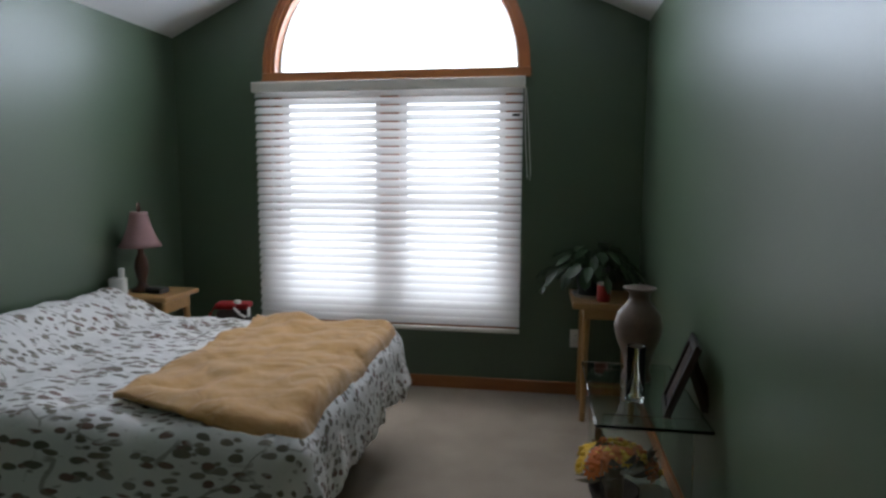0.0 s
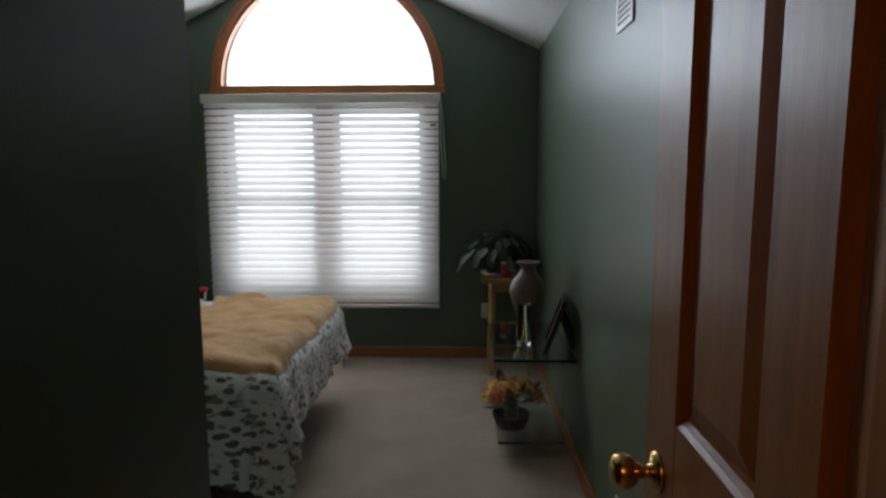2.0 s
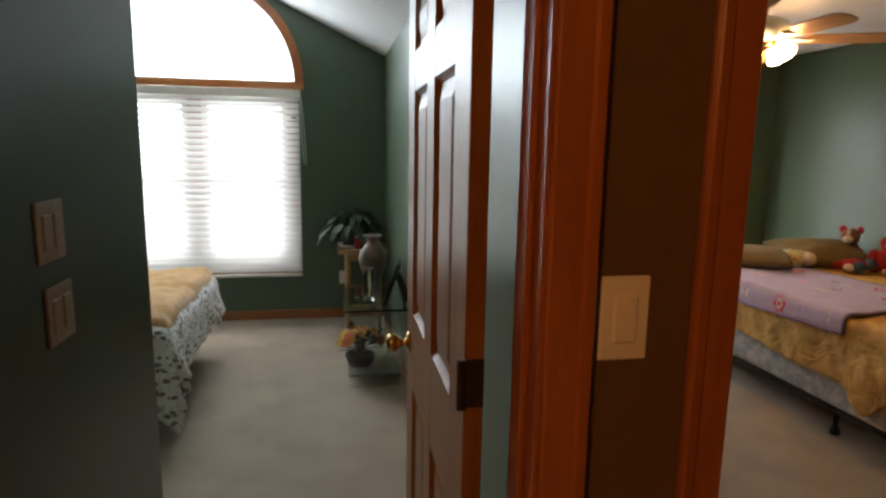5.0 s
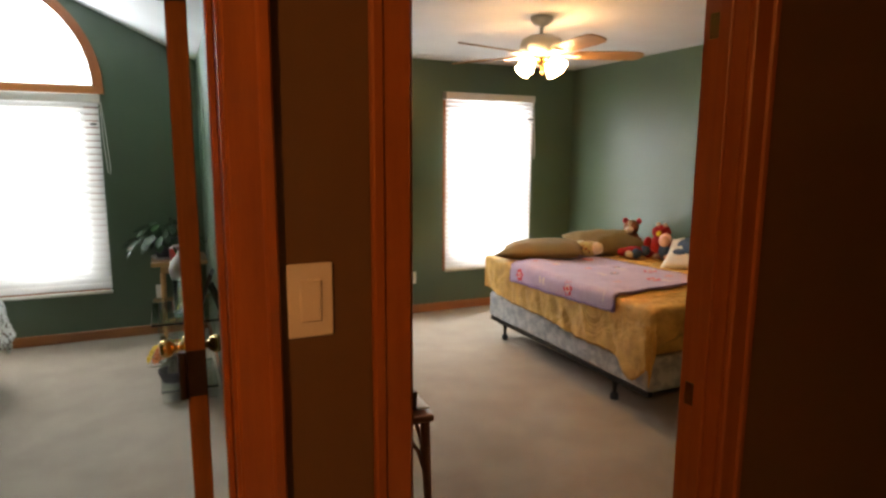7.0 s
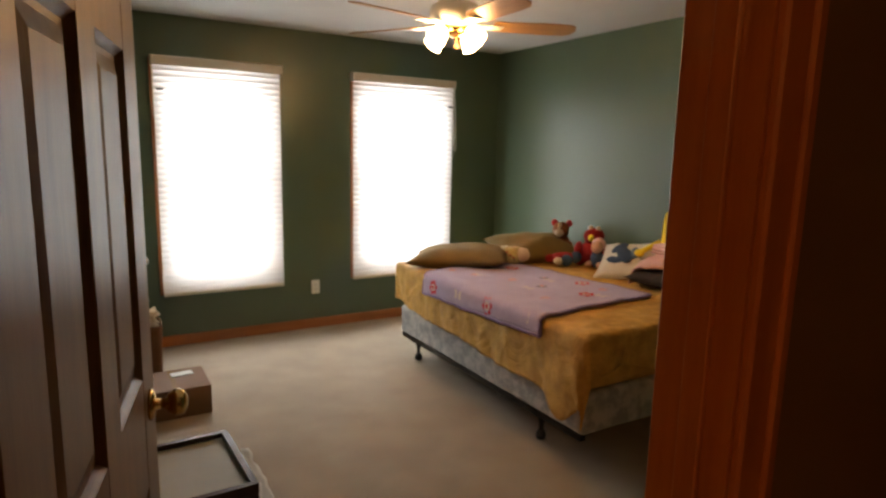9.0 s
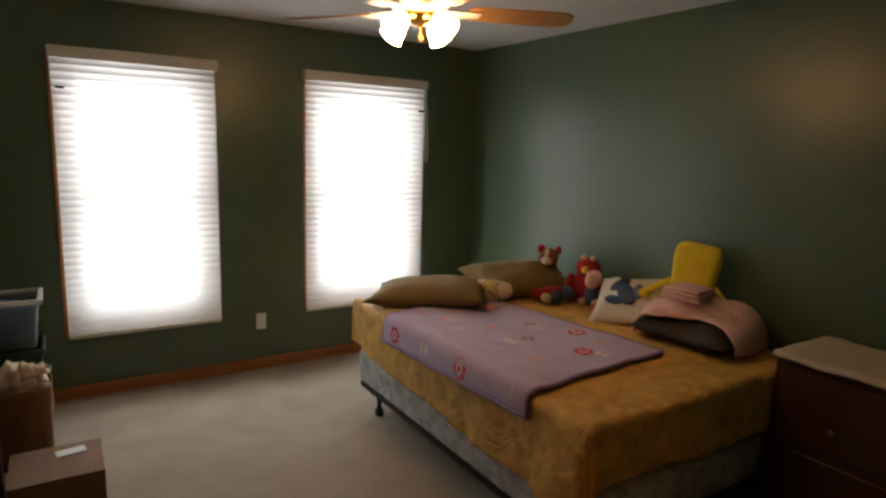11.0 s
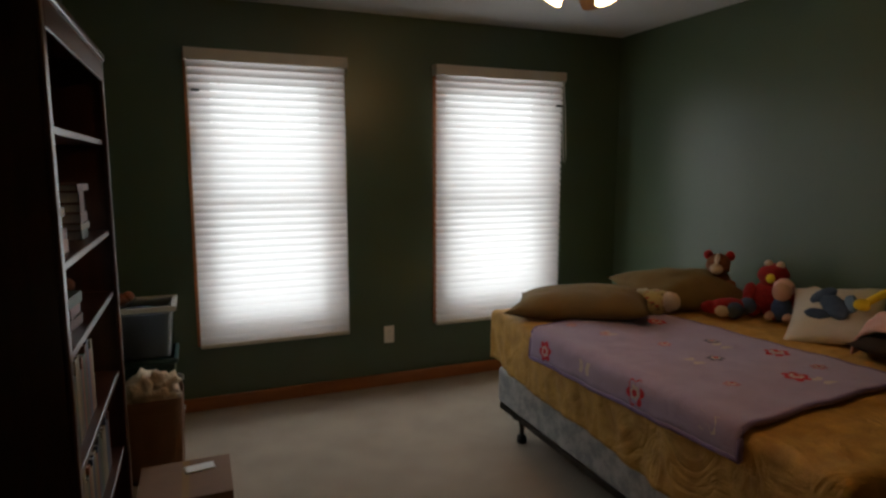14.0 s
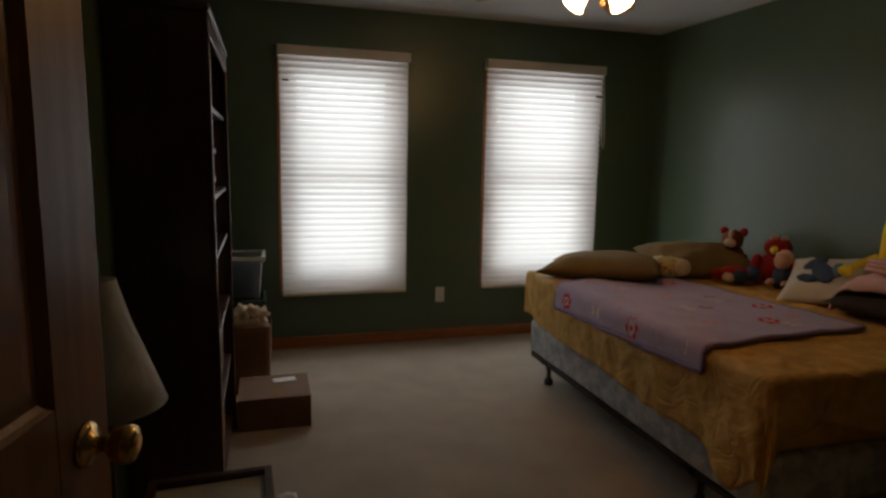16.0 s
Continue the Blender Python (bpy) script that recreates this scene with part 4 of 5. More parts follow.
def potted_plant():
    root = thing("potted_plant", "leafy green houseplant in a dark plastic pot", "plant", pose(0.545, 3.62, 0.69))
    pot = material("dark_grey_pot", (0.05, 0.055, 0.06), (0.035, 0.04, 0.045), 0.5, bump=0.1)
    part("saucer", lathe([(0.0, 0), (0.10, 0), (0.115, 0.02), (0.108, 0.02), (0.09, 0.006)], 24), PAPER, root)
    part("pot", lathe([(0.0, 0.006), (0.072, 0.006), (0.095, 0.15), (0.102, 0.155), (0.102, 0.175), (0.090, 0.175), (0.086, 0.15)], 24), pot, root, smooth=True)
    part("soil", lathe([(0.0, 0.15), (0.086, 0.155)], 20), DARKCLOTH, root)
    leaf_m = material("plant_leaf", (0.034, 0.080, 0.024), (0.018, 0.048, 0.014), 0.4, scale=14, grain=60, bump=0.2)
    rng = random.Random(5)
    for k in range(72):
        a = rng.uniform(0, 2 * math.pi)
        reach, rise = rng.uniform(0.07, 0.29), rng.uniform(0.04, 0.17)
        if math.cos(a) > 0.3:
            reach *= 0.8
        root_p = Vector((rng.uniform(-0.04, 0.04), rng.uniform(-0.04, 0.04), 0.16))
        tip = root_p + Vector((reach * math.cos(a), reach * math.sin(a) * 0.8, rise - reach * 0.45))
        mid = root_p.lerp(tip, 0.5) + Vector((0, 0, 0.06))
        leaf_len, wide = rng.uniform(0.08, 0.13), rng.uniform(0.022, 0.036)
        way = (tip - mid).normalized()
        side = way.cross(Vector((0, 0, 1))).normalized()
        up = side.cross(way)
        bm = tube([root_p, mid, tip], [0.0035, 0.003, 0.002], 5)

        def f(u, v):
            w = wide * math.sin(math.pi * min(1, u * 0.96 + 0.02)) ** 0.8
            s = 2 * v - 1
            return tip + way * leaf_len * u + side * w * s + up * (0.010 * abs(s) - 0.035 * u * u)
        grid(f, 6, 2, bm)
        part("leaf", bm, leaf_m, root, smooth=True)


def vases():
    body = material("cream_glazed_ceramic", (0.20, 0.15, 0.12), (0.11, 0.075, 0.06), 0.3, scale=7, grain=40, bump=0.1, amount=0.5, coat=0.3)
    root = thing("vase", "tall cream and brown glazed ceramic vase with flared lip", "vase", pose(0.655, 2.60, 0.535))
    part("body", lathe([(0.0, 0), (0.058, 0), (0.062, 0.008), (0.050, 0.05), (0.062, 0.11), (0.088, 0.18), (0.098, 0.23), (0.086, 0.285), (0.052, 0.325), (0.040, 0.345), (0.040, 0.365), (0.060, 0.385), (0.068, 0.392), (0.060, 0.394), (0.034, 0.362)], 32), body, root, smooth=True)
    g = thing("glass_vase", "narrow clear glass cylinder vase on the glass stand", "vase", pose(0.612, 2.35, 0.535))
    part("body", lathe([(0.0, 0), (0.034, 0), (0.036, 0.01), (0.034, 0.205), (0.0355, 0.212), (0.031, 0.212), (0.030, 0.02), (0.0, 0.016)], 24), CLEAR, g, smooth=True)
    cup = thing("candle_jar", "small red candle jar with pale rim on the pine table", "candle", pose(0.60, 3.47, 0.69))
    part("jar", lathe([(0.0, 0), (0.034, 0), (0.037, 0.006), (0.037, 0.085), (0.033, 0.095), (0.0, 0.095)], 20), material("red_wax", (0.40, 0.035, 0.025), (0.3, 0.02, 0.02), 0.35, bump=0.05), cup, smooth=True)
    part("rim", lathe([(0.033, 0.094), (0.036, 0.098), (0.036, 0.106), (0.030, 0.106)], 20), PAPER, cup)
    fr = thing("photo_frame", "black easel-backed photo frame standing on the glass stand", "picture frame", pose(0.715, 2.28, 0.535, 0, 0, 82))
    lean = pose(0, 0, 0, 20, 0, 0)
    part("back", box(-0.095, -0.008, 0.0, 0.095, 0.004, 0.275, 0.002), BLACK, fr, m=lean)
    part("border", slab(rect(-0.10, -0.002, 0.10, 0.28), [rect(-0.075, 0.025, 0.075, 0.255)], 0.012, lambda u, v, w: (u, 0.0045 + w, v)), STEEL, fr, m=lean)
    part("photo", box(-0.075, 0.005, 0.025, 0.075, 0.008, 0.255), DARKCLOTH, fr, "dark photo behind glass", m=lean)
    part("strut", tube([(0, -0.075, 0.19), (0, -0.145, 0.008)], [0.020, 0.026], 4), BLACK, fr)


def flower_bouquet():
    root = thing("flower_arrangement", "artificial yellow and orange flowers in a low basket", "flowers", pose(0.555, 2.40, 0.081) @ Matrix.Scale(1.22, 4))
    part("basket", lathe([(0.0, 0), (0.06, 0), (0.078, 0.04), (0.082, 0.06), (0.075, 0.06), (0.05, 0.01)], 20), DARKCLOTH, root)
    yellow = material("yellow_petal", (0.70, 0.45, 0.02), (0.55, 0.32, 0.012), 0.7, bump=0.2)
    orange = material("orange_petal", (0.58, 0.16, 0.012), (0.40, 0.09, 0.01), 0.7, bump=0.2)
    leaf_m = material("dry_leaf", (0.10, 0.10, 0.035), (0.13, 0.06, 0.025), 0.7, bump=0.2)
    rng = random.Random(11)
    heads = {}
    for key, mat, n, r in (("y", yellow, 11, 0.030), ("o", orange, 10, 0.034)):
        bm = bmesh.new()
        for i in range(n):
            a = 2 * math.pi * i / n
            d, s = Vector((math.cos(a), math.sin(a), 0)), Vector((-math.sin(a), math.cos(a), 0))
            vs = [bm.verts.new(d * r * q + s * w * r + Vector((0, 0, h * r))) for q, w, h in ((0.15, 0, 0.12), (0.6, 0.22, 0.30), (1.0, 0.10, 0.22), (1.0, -0.10, 0.22), (0.6, -0.22, 0.30))]
            bm.faces.new(vs)
        ball((0, 0, 0.012), (r * 0.34, r * 0.34, r * 0.3), bm, seg=8)
        heads[key] = bm
    first = {}
    for k in range(46):
        a, q = rng.uniform(0, 2 * math.pi), rng.uniform(0.25, 1.0)
        tilt = q * 75
        at = Vector((0.13 * q * math.cos(a), 0.13 * q * math.sin(a), 0.085 + 0.11 * math.sqrt(max(0.02, 1 - q * q * 0.9))))
        m = Matrix.Translation(at) @ Euler((0, radians(tilt), a)).to_matrix().to_4x4()
        key = "o" if (rng.random() < 0.28) else "y"
        if key not in first:
            first[key] = part("flower", heads[key], (yellow, orange)[key == "o"], root, m=m)
        else:
            again(first[key], m)
    bm = grid(lambda u, v: Vector(((v - 0.5) * 0.035 * math.sin(math.pi * (u * 0.96 + 0.02)), 0.10 * u, 0.02 * u * u)), 5, 2)
    lf = None
    for k in range(26):
        a = rng.uniform(0, 2 * math.pi)
        m = pose(0.05 * math.cos(a), 0.05 * math.sin(a), rng.uniform(0.07, 0.15), rng.uniform(-10, 50), rng.uniform(-30, 30), math.degrees(a) - 90)
        lf = part("leaf", bm, leaf_m, root, m=m) if lf is None else (again(lf, m), lf)[1]
    part("stems", tube([(0, 0, 0.02), (0, 0, 0.14)], 0.03, 8), leaf_m, root)


glass_stand()
plant_table()
potted_plant()
vases()
flower_bouquet()


# ---- bedroom two: on the bed ----
def cushion(name, m, size, mat, label, seed=0.0, category="pillow"):
    ob = part(name, pillow_mesh(*size, seed=seed), mat, smooth=True)
    ob.matrix_world = m
    return tagged(ob, label, category)


cushion("pillow", pose(3.36, 2.42, 0.764, 3, -4, -42), (0.70, 0.42, 0.17), OLIVE, "olive brown bed pillow lying flat at the bed's edge", 1.0)
cushion("pillow", pose(4.02, 2.42, 0.784, 14, 0, -8), (0.68, 0.42, 0.19), OLIVE, "olive brown bed pillow propped behind the toys", 5.0)
printed_pillow = thing("pillow", "white child's pillow with a blue print, tilted on the bed", "pillow", pose(4.21, 1.66, 0.794, -8, -26, 32))
part("cover", pillow_mesh(0.42, 0.38, 0.13, 9.0), material("cream_print_cloth", (0.70, 0.66, 0.56), (0.62, 0.58, 0.48), 0.85, grain=350, bump=0.3), printed_pillow, smooth=True)
for a, b, ra, rb, turn, mat in ((-0.02, 0.0, 0.10, 0.05, 25, BLUEP), (0.07, 0.05, 0.07, 0.04, -35, BLUEP), (-0.07, 0.06, 0.055, 0.034, 70, BLUEP), (0.0, -0.06, 0.07, 0.028, 5, material("slate_blue_print", (0.13, 0.20, 0.28), (0.10, 0.16, 0.24), 0.9))):
    part("printed_motif", ball((a, b, 0.0645 - 0.55 * (a * a + b * b)), (ra, rb, 0.013), turn=(0, 0, turn), rough=0.15), mat, printed_pillow, smooth=True)


def pink_pillow():
    root = thing("pillow", "pink pillowcase with dark brown pillow showing at its open end", "pillow", pose(4.19, 1.20, 0.699, 0, 0, 6))

    def f(u, v):
        a = math.pi * v
        full = (1 - max(0.0, (u - 0.45) / 0.55) ** 3) ** 0.5
        h = (0.135 + 0.075 * math.sin(math.pi * min(1, u * 0.85)) ** 0.8) * full
        w = 0.27 * (0.94 + 0.10 * math.sin(math.pi * u)) * (0.45 + 0.55 * full)
        lump = 1 + 0.12 * noise.noise(Vector((u * 4, v * 5, 2))) + 0.06 * noise.noise(Vector((u * 11, v * 13, 5)))
        droop = (0.03 * math.sin(v * 11 + 1) - 0.05 * math.cos(math.pi * v)) * (1 - u)
        return Vector((-0.15 + 0.42 * u + droop, w * math.cos(a) * (0.94 + 0.06 * lump), max(0.006, h * math.sin(a) ** 0.45 * lump)))
    cloth("pillowcase", f, 40, 40, PINK, root, "", 0.010)
    inner = pillow_mesh(0.36, 0.50, 0.15, 3.0, 20)
    for v in inner.verts:
        v.co = Vector((v.co.x - 0.055, v.co.y, max(0.006, v.co.z * 0.8 + 0.060) + 0.010 * noise.noise(v.co * 14)))
    part("inner_pillow", inner, DARKCLOTH, root, "dark brown cloth at the opening", smooth=True)


pink_pillow()


def folded_cloth():
    root = thing("folded_cloth", "folded pink fleece on top of the pink pillow", "blanket", pose(4.19, 1.27, 0.897, 2, 3, 14))
    for i in range(3):
        s = 0.003 * i
        part("fold", box(-0.12 + s, -0.10 + 2 * s, 0.002 + i * 0.021, 0.12 - s, 0.10 - s, 0.021 + i * 0.021, 0.009, 2), PINK, root, smooth=True)


folded_cloth()


def plush(name, pieces, mats, label, m):
    """A stuffed toy as one mesh of soft lumps: (centre, radii, material)."""
    bm = bmesh.new()
    for at, radii, k in pieces:
        ball(at, radii, bm, index=k, rough=0.12, seg=14)
    ob = part(name, bm, mats, smooth=True)
    ob.matrix_world = m
    return tagged(ob, label, "stuffed toy")


plush("stuffed_toy", [((0, 0, 0.08), (0.075, 0.06, 0.085), 0), ((0, -0.02, 0.20), (0.062, 0.058, 0.062), 0), ((0, -0.065, 0.185), (0.034, 0.032, 0.030), 1), ((0, -0.05, 0.225), (0.016, 0.03, 0.04), 1),
                      ((-0.055, 0, 0.25), (0.024, 0.018, 0.026), 2), ((0.055, 0, 0.25), (0.024, 0.018, 0.026), 2), ((-0.07, -0.04, 0.10), (0.025, 0.05, 0.025), 0), ((0.07, -0.04, 0.10), (0.025, 0.05, 0.025), 0),
                      ((-0.05, -0.07, 0.03), (0.03, 0.06, 0.03), 1), ((0.05, -0.07, 0.03), (0.03, 0.06, 0.03), 1)], [BROWNP, CREAMP, RED],
      "brown and cream plush animal sitting against the wall", pose(4.29, 2.42, 0.699, 0, 0, -55) @ Matrix.Scale(1.05, 4))
plush("stuffed_toy", [((0, 0, 0.09), (0.10, 0.08, 0.10), 0), ((0, -0.01, 0.22), (0.080, 0.072, 0.070), 0), ((-0.03, -0.02, 0.285), (0.022, 0.02, 0.022), 1), ((0.03, -0.02, 0.285), (0.022, 0.02, 0.022), 1),
                      ((-0.10, -0.04, 0.10), (0.035, 0.045, 0.07), 0), ((0.10, -0.04, 0.10), (0.035, 0.045, 0.07), 0), ((-0.06, -0.10, 0.03), (0.04, 0.08, 0.035), 0), ((0.06, -0.10, 0.03), (0.04, 0.08, 0.035), 0), ((0, -0.08, 0.215), (0.022, 0.022, 0.026), 2)],
      [RED, CREAMP, YELLOW], "shaggy red plush toy slumped on the bed", pose(4.29, 2.08, 0.699, 0, 4, -60) @ Matrix.Scale(0.93, 4))
plush("stuffed_toy", [((0, 0, 0.06), (0.11, 0.06, 0.055), 0), ((0.10, 0, 0.07), (0.05, 0.05, 0.05), 1), ((-0.10, 0.02, 0.05), (0.06, 0.04, 0.04), 0), ((0.02, -0.05, 0.05), (0.05, 0.03, 0.05), 1), ((-0.05, -0.05, 0.04), (0.04, 0.03, 0.035), 2)],
      [RED, BLUEP, CREAMP], "red and blue cloth toy lying on its side", pose(4.05, 2.11, 0.699, 0, 0, -35) @ Matrix.Scale(0.85, 4))
plush("doll", [((0, 0, 0.06), (0.05, 0.045, 0.06), 1), ((0, -0.01, 0.15), (0.045, 0.042, 0.048), 0), ((0, 0.015, 0.165), (0.050, 0.040, 0.048), 2), ((0.04, -0.05, 0.03), (0.02, 0.05, 0.02), 0), ((-0.04, -0.05, 0.03), (0.02, 0.05, 0.02), 0)],
      [SKINP, BLUEP, PINK], "small cloth doll leaning on the red plush toy", pose(4.21, 1.94, 0.699, 0, 0, -65))
plush("doll", [((0, 0, 0.05), (0.06, 0.045, 0.05), 1), ((0, -0.01, 0.125), (0.042, 0.04, 0.042), 0), ((0, 0.015, 0.14), (0.046, 0.038, 0.042), 2)],
      [SKINP, PINK, CREAMP], "small pink cloth doll half behind the white pillow", pose(4.31, 1.85, 0.699, 0, 0, -65))
plush("stuffed_toy", [((0, 0, 0.06), (0.085, 0.06, 0.06), 0), ((0.06, -0.03, 0.07), (0.045, 0.045, 0.045), 1), ((-0.05, 0.02, 0.07), (0.05, 0.045, 0.05), 2)],
      [printed("tiny_floral_cloth", (0.52, 0.43, 0.16), [(0.15, 0.10, 0.04), (0.35, 0.05, 0.03)], 34.0, 0.25), CREAMP, printed("tiny_leaf_cloth", (0.55, 0.5, 0.3), [(0.12, 0.14, 0.05)], 30.0, 0.28)],
      "small patterned cloth toy between the olive pillows", pose(3.70, 2.26, 0.704, 0, 0, -30) @ Matrix.Scale(1.12, 4))


def yellow_cushion():
    def soft(u, v):
        """A square block with full, rounded edges."""
        p, q = math.pi * (v - 0.5), 2 * math.pi * u
        def r(c):
            return math.copysign(abs(c) ** 0.42, c)
        x, y, z = r(math.cos(p)) * r(math.cos(q)), r(math.cos(p)) * r(math.sin(q)), r(math.sin(p))
        k = 1 + 0.04 * noise.noise(Vector((x, y, z)) * 2.3) + 0.02 * noise.noise(Vector((x, y, z)) * 9)
        return Vector((0.112 * x * k * (1 + 0.10 * z), 0.062 * y * k, 0.175 + 0.175 * z * k))
    bm = grid(soft, 40, 26)
    bmesh.ops.remove_doubles(bm, verts=bm.verts, dist=0.0006)
    for f in bm.faces:
        if f.calc_center_median().z < 0.05:
            f.material_index = 1
    for s in (-1, 1):
        tube([(s * 0.11, -0.02, 0.13), (s * 0.16, -0.04, 0.09), (s * 0.20, -0.07, 0.05)], [0.020, 0.018, 0.016], 10, bm)
        ball((s * 0.215, -0.08, 0.035), (0.032, 0.024, 0.026), bm, rough=0.2)
    ob = part("plush_cushion", bm, [YELLOW, CREAMP], smooth=True)
    ob.matrix_world = pose(4.325, 1.365, 0.809, -8, 5, -66)
    return tagged(ob, "square bright yellow plush cushion propped against the wall", "stuffed toy")


yellow_cushion()


# ---- bedroom two: furniture and clutter ----
def bookshelf():
    root = thing("bookshelf", "tall dark cherry bookshelf, half filled, against the wall", "bookshelf", pose(0.955, 1.40, 0))
    d, w, h = 0.29, 0.97, 1.83
    part("side_panel", box(0, 0, 0, d, 0.022, h, 0.002), CHERRY, root)
    part("side_panel", box(0, w - 0.022, 0, d, w, h, 0.002), CHERRY, root)
    part("back_panel", box(0, 0.022, 0.02, 0.008, w - 0.022, h), CHERRY, root)
    part("top_panel", box(0, -0.012, h, d + 0.018, w + 0.012, h + 0.03, 0.008, 2), CHERRY, root)
    for z in (0.06, 0.38, 0.68, 0.985, 1.21, 1.535):
        part("shelf", box(0.008, 0.022, z, d - 0.004, w - 0.022, z + 0.02, 0.002), CHERRY, root)
    part("kick", box(0.02, 0.022, 0, d - 0.02, w - 0.022, 0.06), CHERRY, root)
    for y in (0.0, w - 0.035):
        part("face_stile", box(d, y, 0, d + 0.012, y + 0.035, h, 0.003), CHERRY, root)
    part("face_rail", box(d, 0.035, h - 0.07, d + 0.012, w - 0.035, h, 0.003), CHERRY, root)


bookshelf()


def books():
    rng = random.Random(3)
    tones = [(0.16, 0.05, 0.03), (0.05, 0.07, 0.12), (0.22, 0.17, 0.09), (0.06, 0.09, 0.05), (0.30, 0.10, 0.04), (0.10, 0.09, 0.09), (0.35, 0.27, 0.15)]
    covers = [material("book_cover", c, None, 0.5, bump=0.05) for c in tones]
    for z, y0, y1, hmax in ((0.701, 1.44, 1.95, 0.24), (0.401, 1.44, 2.20, 0.22), (0.081, 1.44, 2.1, 0.25)):
        y = y0
        while y < y1:
            t, hgt, dep = rng.uniform(0.018, 0.04), hmax * rng.uniform(0.75, 1.0), rng.uniform(0.15, 0.19)
            root = thing("book", "upright hardcover book in muted colour on the bookshelf", "book", pose(1.215 - dep, y, z), "books on the bookshelf")
            mat = rng.choice(covers)
            bm = box(0, 0, 0, dep, 0.003, hgt)
            box(0, t - 0.003, 0, dep, t, hgt, bm=bm)
            box(dep - 0.003, 0, 0, dep, t, hgt, 0.001, bm=bm)
            part("cover", bm, mat, root)
            part("page_block", box(0.004, 0.003, 0.004, dep - 0.004, t - 0.003, hgt - 0.004), PAPER, root)
            y += t + 0.001
    for y, z, n in ((2.02, 1.231, 6), (1.62, 1.231, 4), (1.75, 1.0055, 3)):
        zz = z
        for i in range(n):
            t = rng.uniform(0.02, 0.04)
            root = thing("book", "hardcover book lying flat in a stack on the bookshelf", "book", pose(1.025, y, zz, 0, 0, rng.uniform(-6, 6)), "books on the bookshelf")
            mat = rng.choice(covers)
            bm = box(0, 0, 0, 0.18, 0.13, 0.003)
            box(0, 0, t - 0.003, 0.18, 0.13, t, bm=bm)
            box(0.177, 0, 0, 0.18, 0.13, t, bm=bm)
            part("cover", bm, mat, root)
            part("page_block", box(0.004, 0.004, 0.003, 0.176, 0.126, t - 0.003), PAPER, root)
            zz += t + 0.0005
    fig = tagged(part("figurine", ball((0, 0, 0.03), (0.035, 0.03, 0.03), ball((0, 0, 0.075), (0.025, 0.022, 0.025))), [BROWNP], smooth=True), "small rust-coloured figurine on the bookshelf", "figurine")
    fig.matrix_world = pose(1.14, 2.08, 1.0055)
    jar = tagged(part("jar", lathe([(0.0, 0), (0.055, 0), (0.062, 0.02), (0.062, 0.10), (0.045, 0.13), (0.048, 0.145), (0.0, 0.145)], 20), CREAMP, smooth=True), "cream jar on top of the bookshelf", "jar")
    jar.matrix_world = pose(1.10, 1.65, 1.861)


books()


def storage_bins():
    green = material("dark_green_tub", (0.012, 0.045, 0.04), (0.01, 0.035, 0.03), 0.4, bump=0.05)
    milky = glass("milky_plastic", (0.82, 0.83, 0.82), 0.45)
    for name, z0, z1, mat, label in (("storage_tub", 0.0, 0.45, green, "dark green plastic storage tub on the carpet"), ("storage_tub", 0.453, 0.73, milky, "milky clear storage tub stacked on a green tub")):
        root = thing(name, label, "storage bin", pose(1.19, 3.43, z0), "stacked storage tubs")
        h = z1 - z0
        bm = bmesh.new()
        loops = []
        for x, y, z in ((0.185, 0.125, 0), (0.205, 0.145, h - 0.03), (0.222, 0.158, h - 0.03), (0.222, 0.158, h), (0.200, 0.140, h), (0.180, 0.120, 0.008)):
            loops.append([bm.verts.new((sx * x, sy * y, z)) for sx, sy in ((-1, -1), (1, -1), (1, 1), (-1, 1))])
        for a, b in zip(loops, loops[1:]):
            for i in range(4):
                bm.faces.new((a[i], a[(i + 1) % 4], b[(i + 1) % 4], b[i]))
        bm.faces.new(loops[0])
        bm.faces.new(loops[-1])
        bmesh.ops.bevel(bm, geom=list(bm.edges), offset=0.006, segments=1, affect="EDGES")
        part("tub", bm, mat, root)
        if z0 > 0.0:
            part("rim", slab(rect(-0.226, -0.162, 0.226, 0.162), [rect(-0.204, -0.143, 0.204, 0.143)], 0.022, lambda u, v, w: (u, v, h - 0.020 + w)), WHITE, root, "white rolled rim")
        if z0 == 0.0:
            for z in (0.30, 0.12):
                part("handle", tube([(0.21, -0.04, z), (0.235, -0.03, z - 0.01), (0.235, 0.03, z - 0.01), (0.21, 0.04, z)], 0.007, 8), milky, root)
    inside = tagged(part("folded_clothes", ball((0, 0, 0.11), (0.165, 0.10, 0.105), ball((0.03, -0.02, 0.2), (0.12, 0.09, 0.05)), rough=0.15), BLUEP, smooth=True), "blue-grey clothes heaped inside the clear tub", "clothes")
    inside.matrix_world = pose(1.19, 3.43, 0.466)
    toy = tagged(part("stuffed_toy", ball((0, 0, 0.03), (0.06, 0.05, 0.035), ball((0.05, 0, 0.045), (0.03, 0.03, 0.03)), rough=0.15), BROWNP, smooth=True), "rust-brown plush toy on top of the clear tub", "stuffed toy")
    toy.matrix_world = pose(1.13, 3.44, 0.722)


storage_bins()


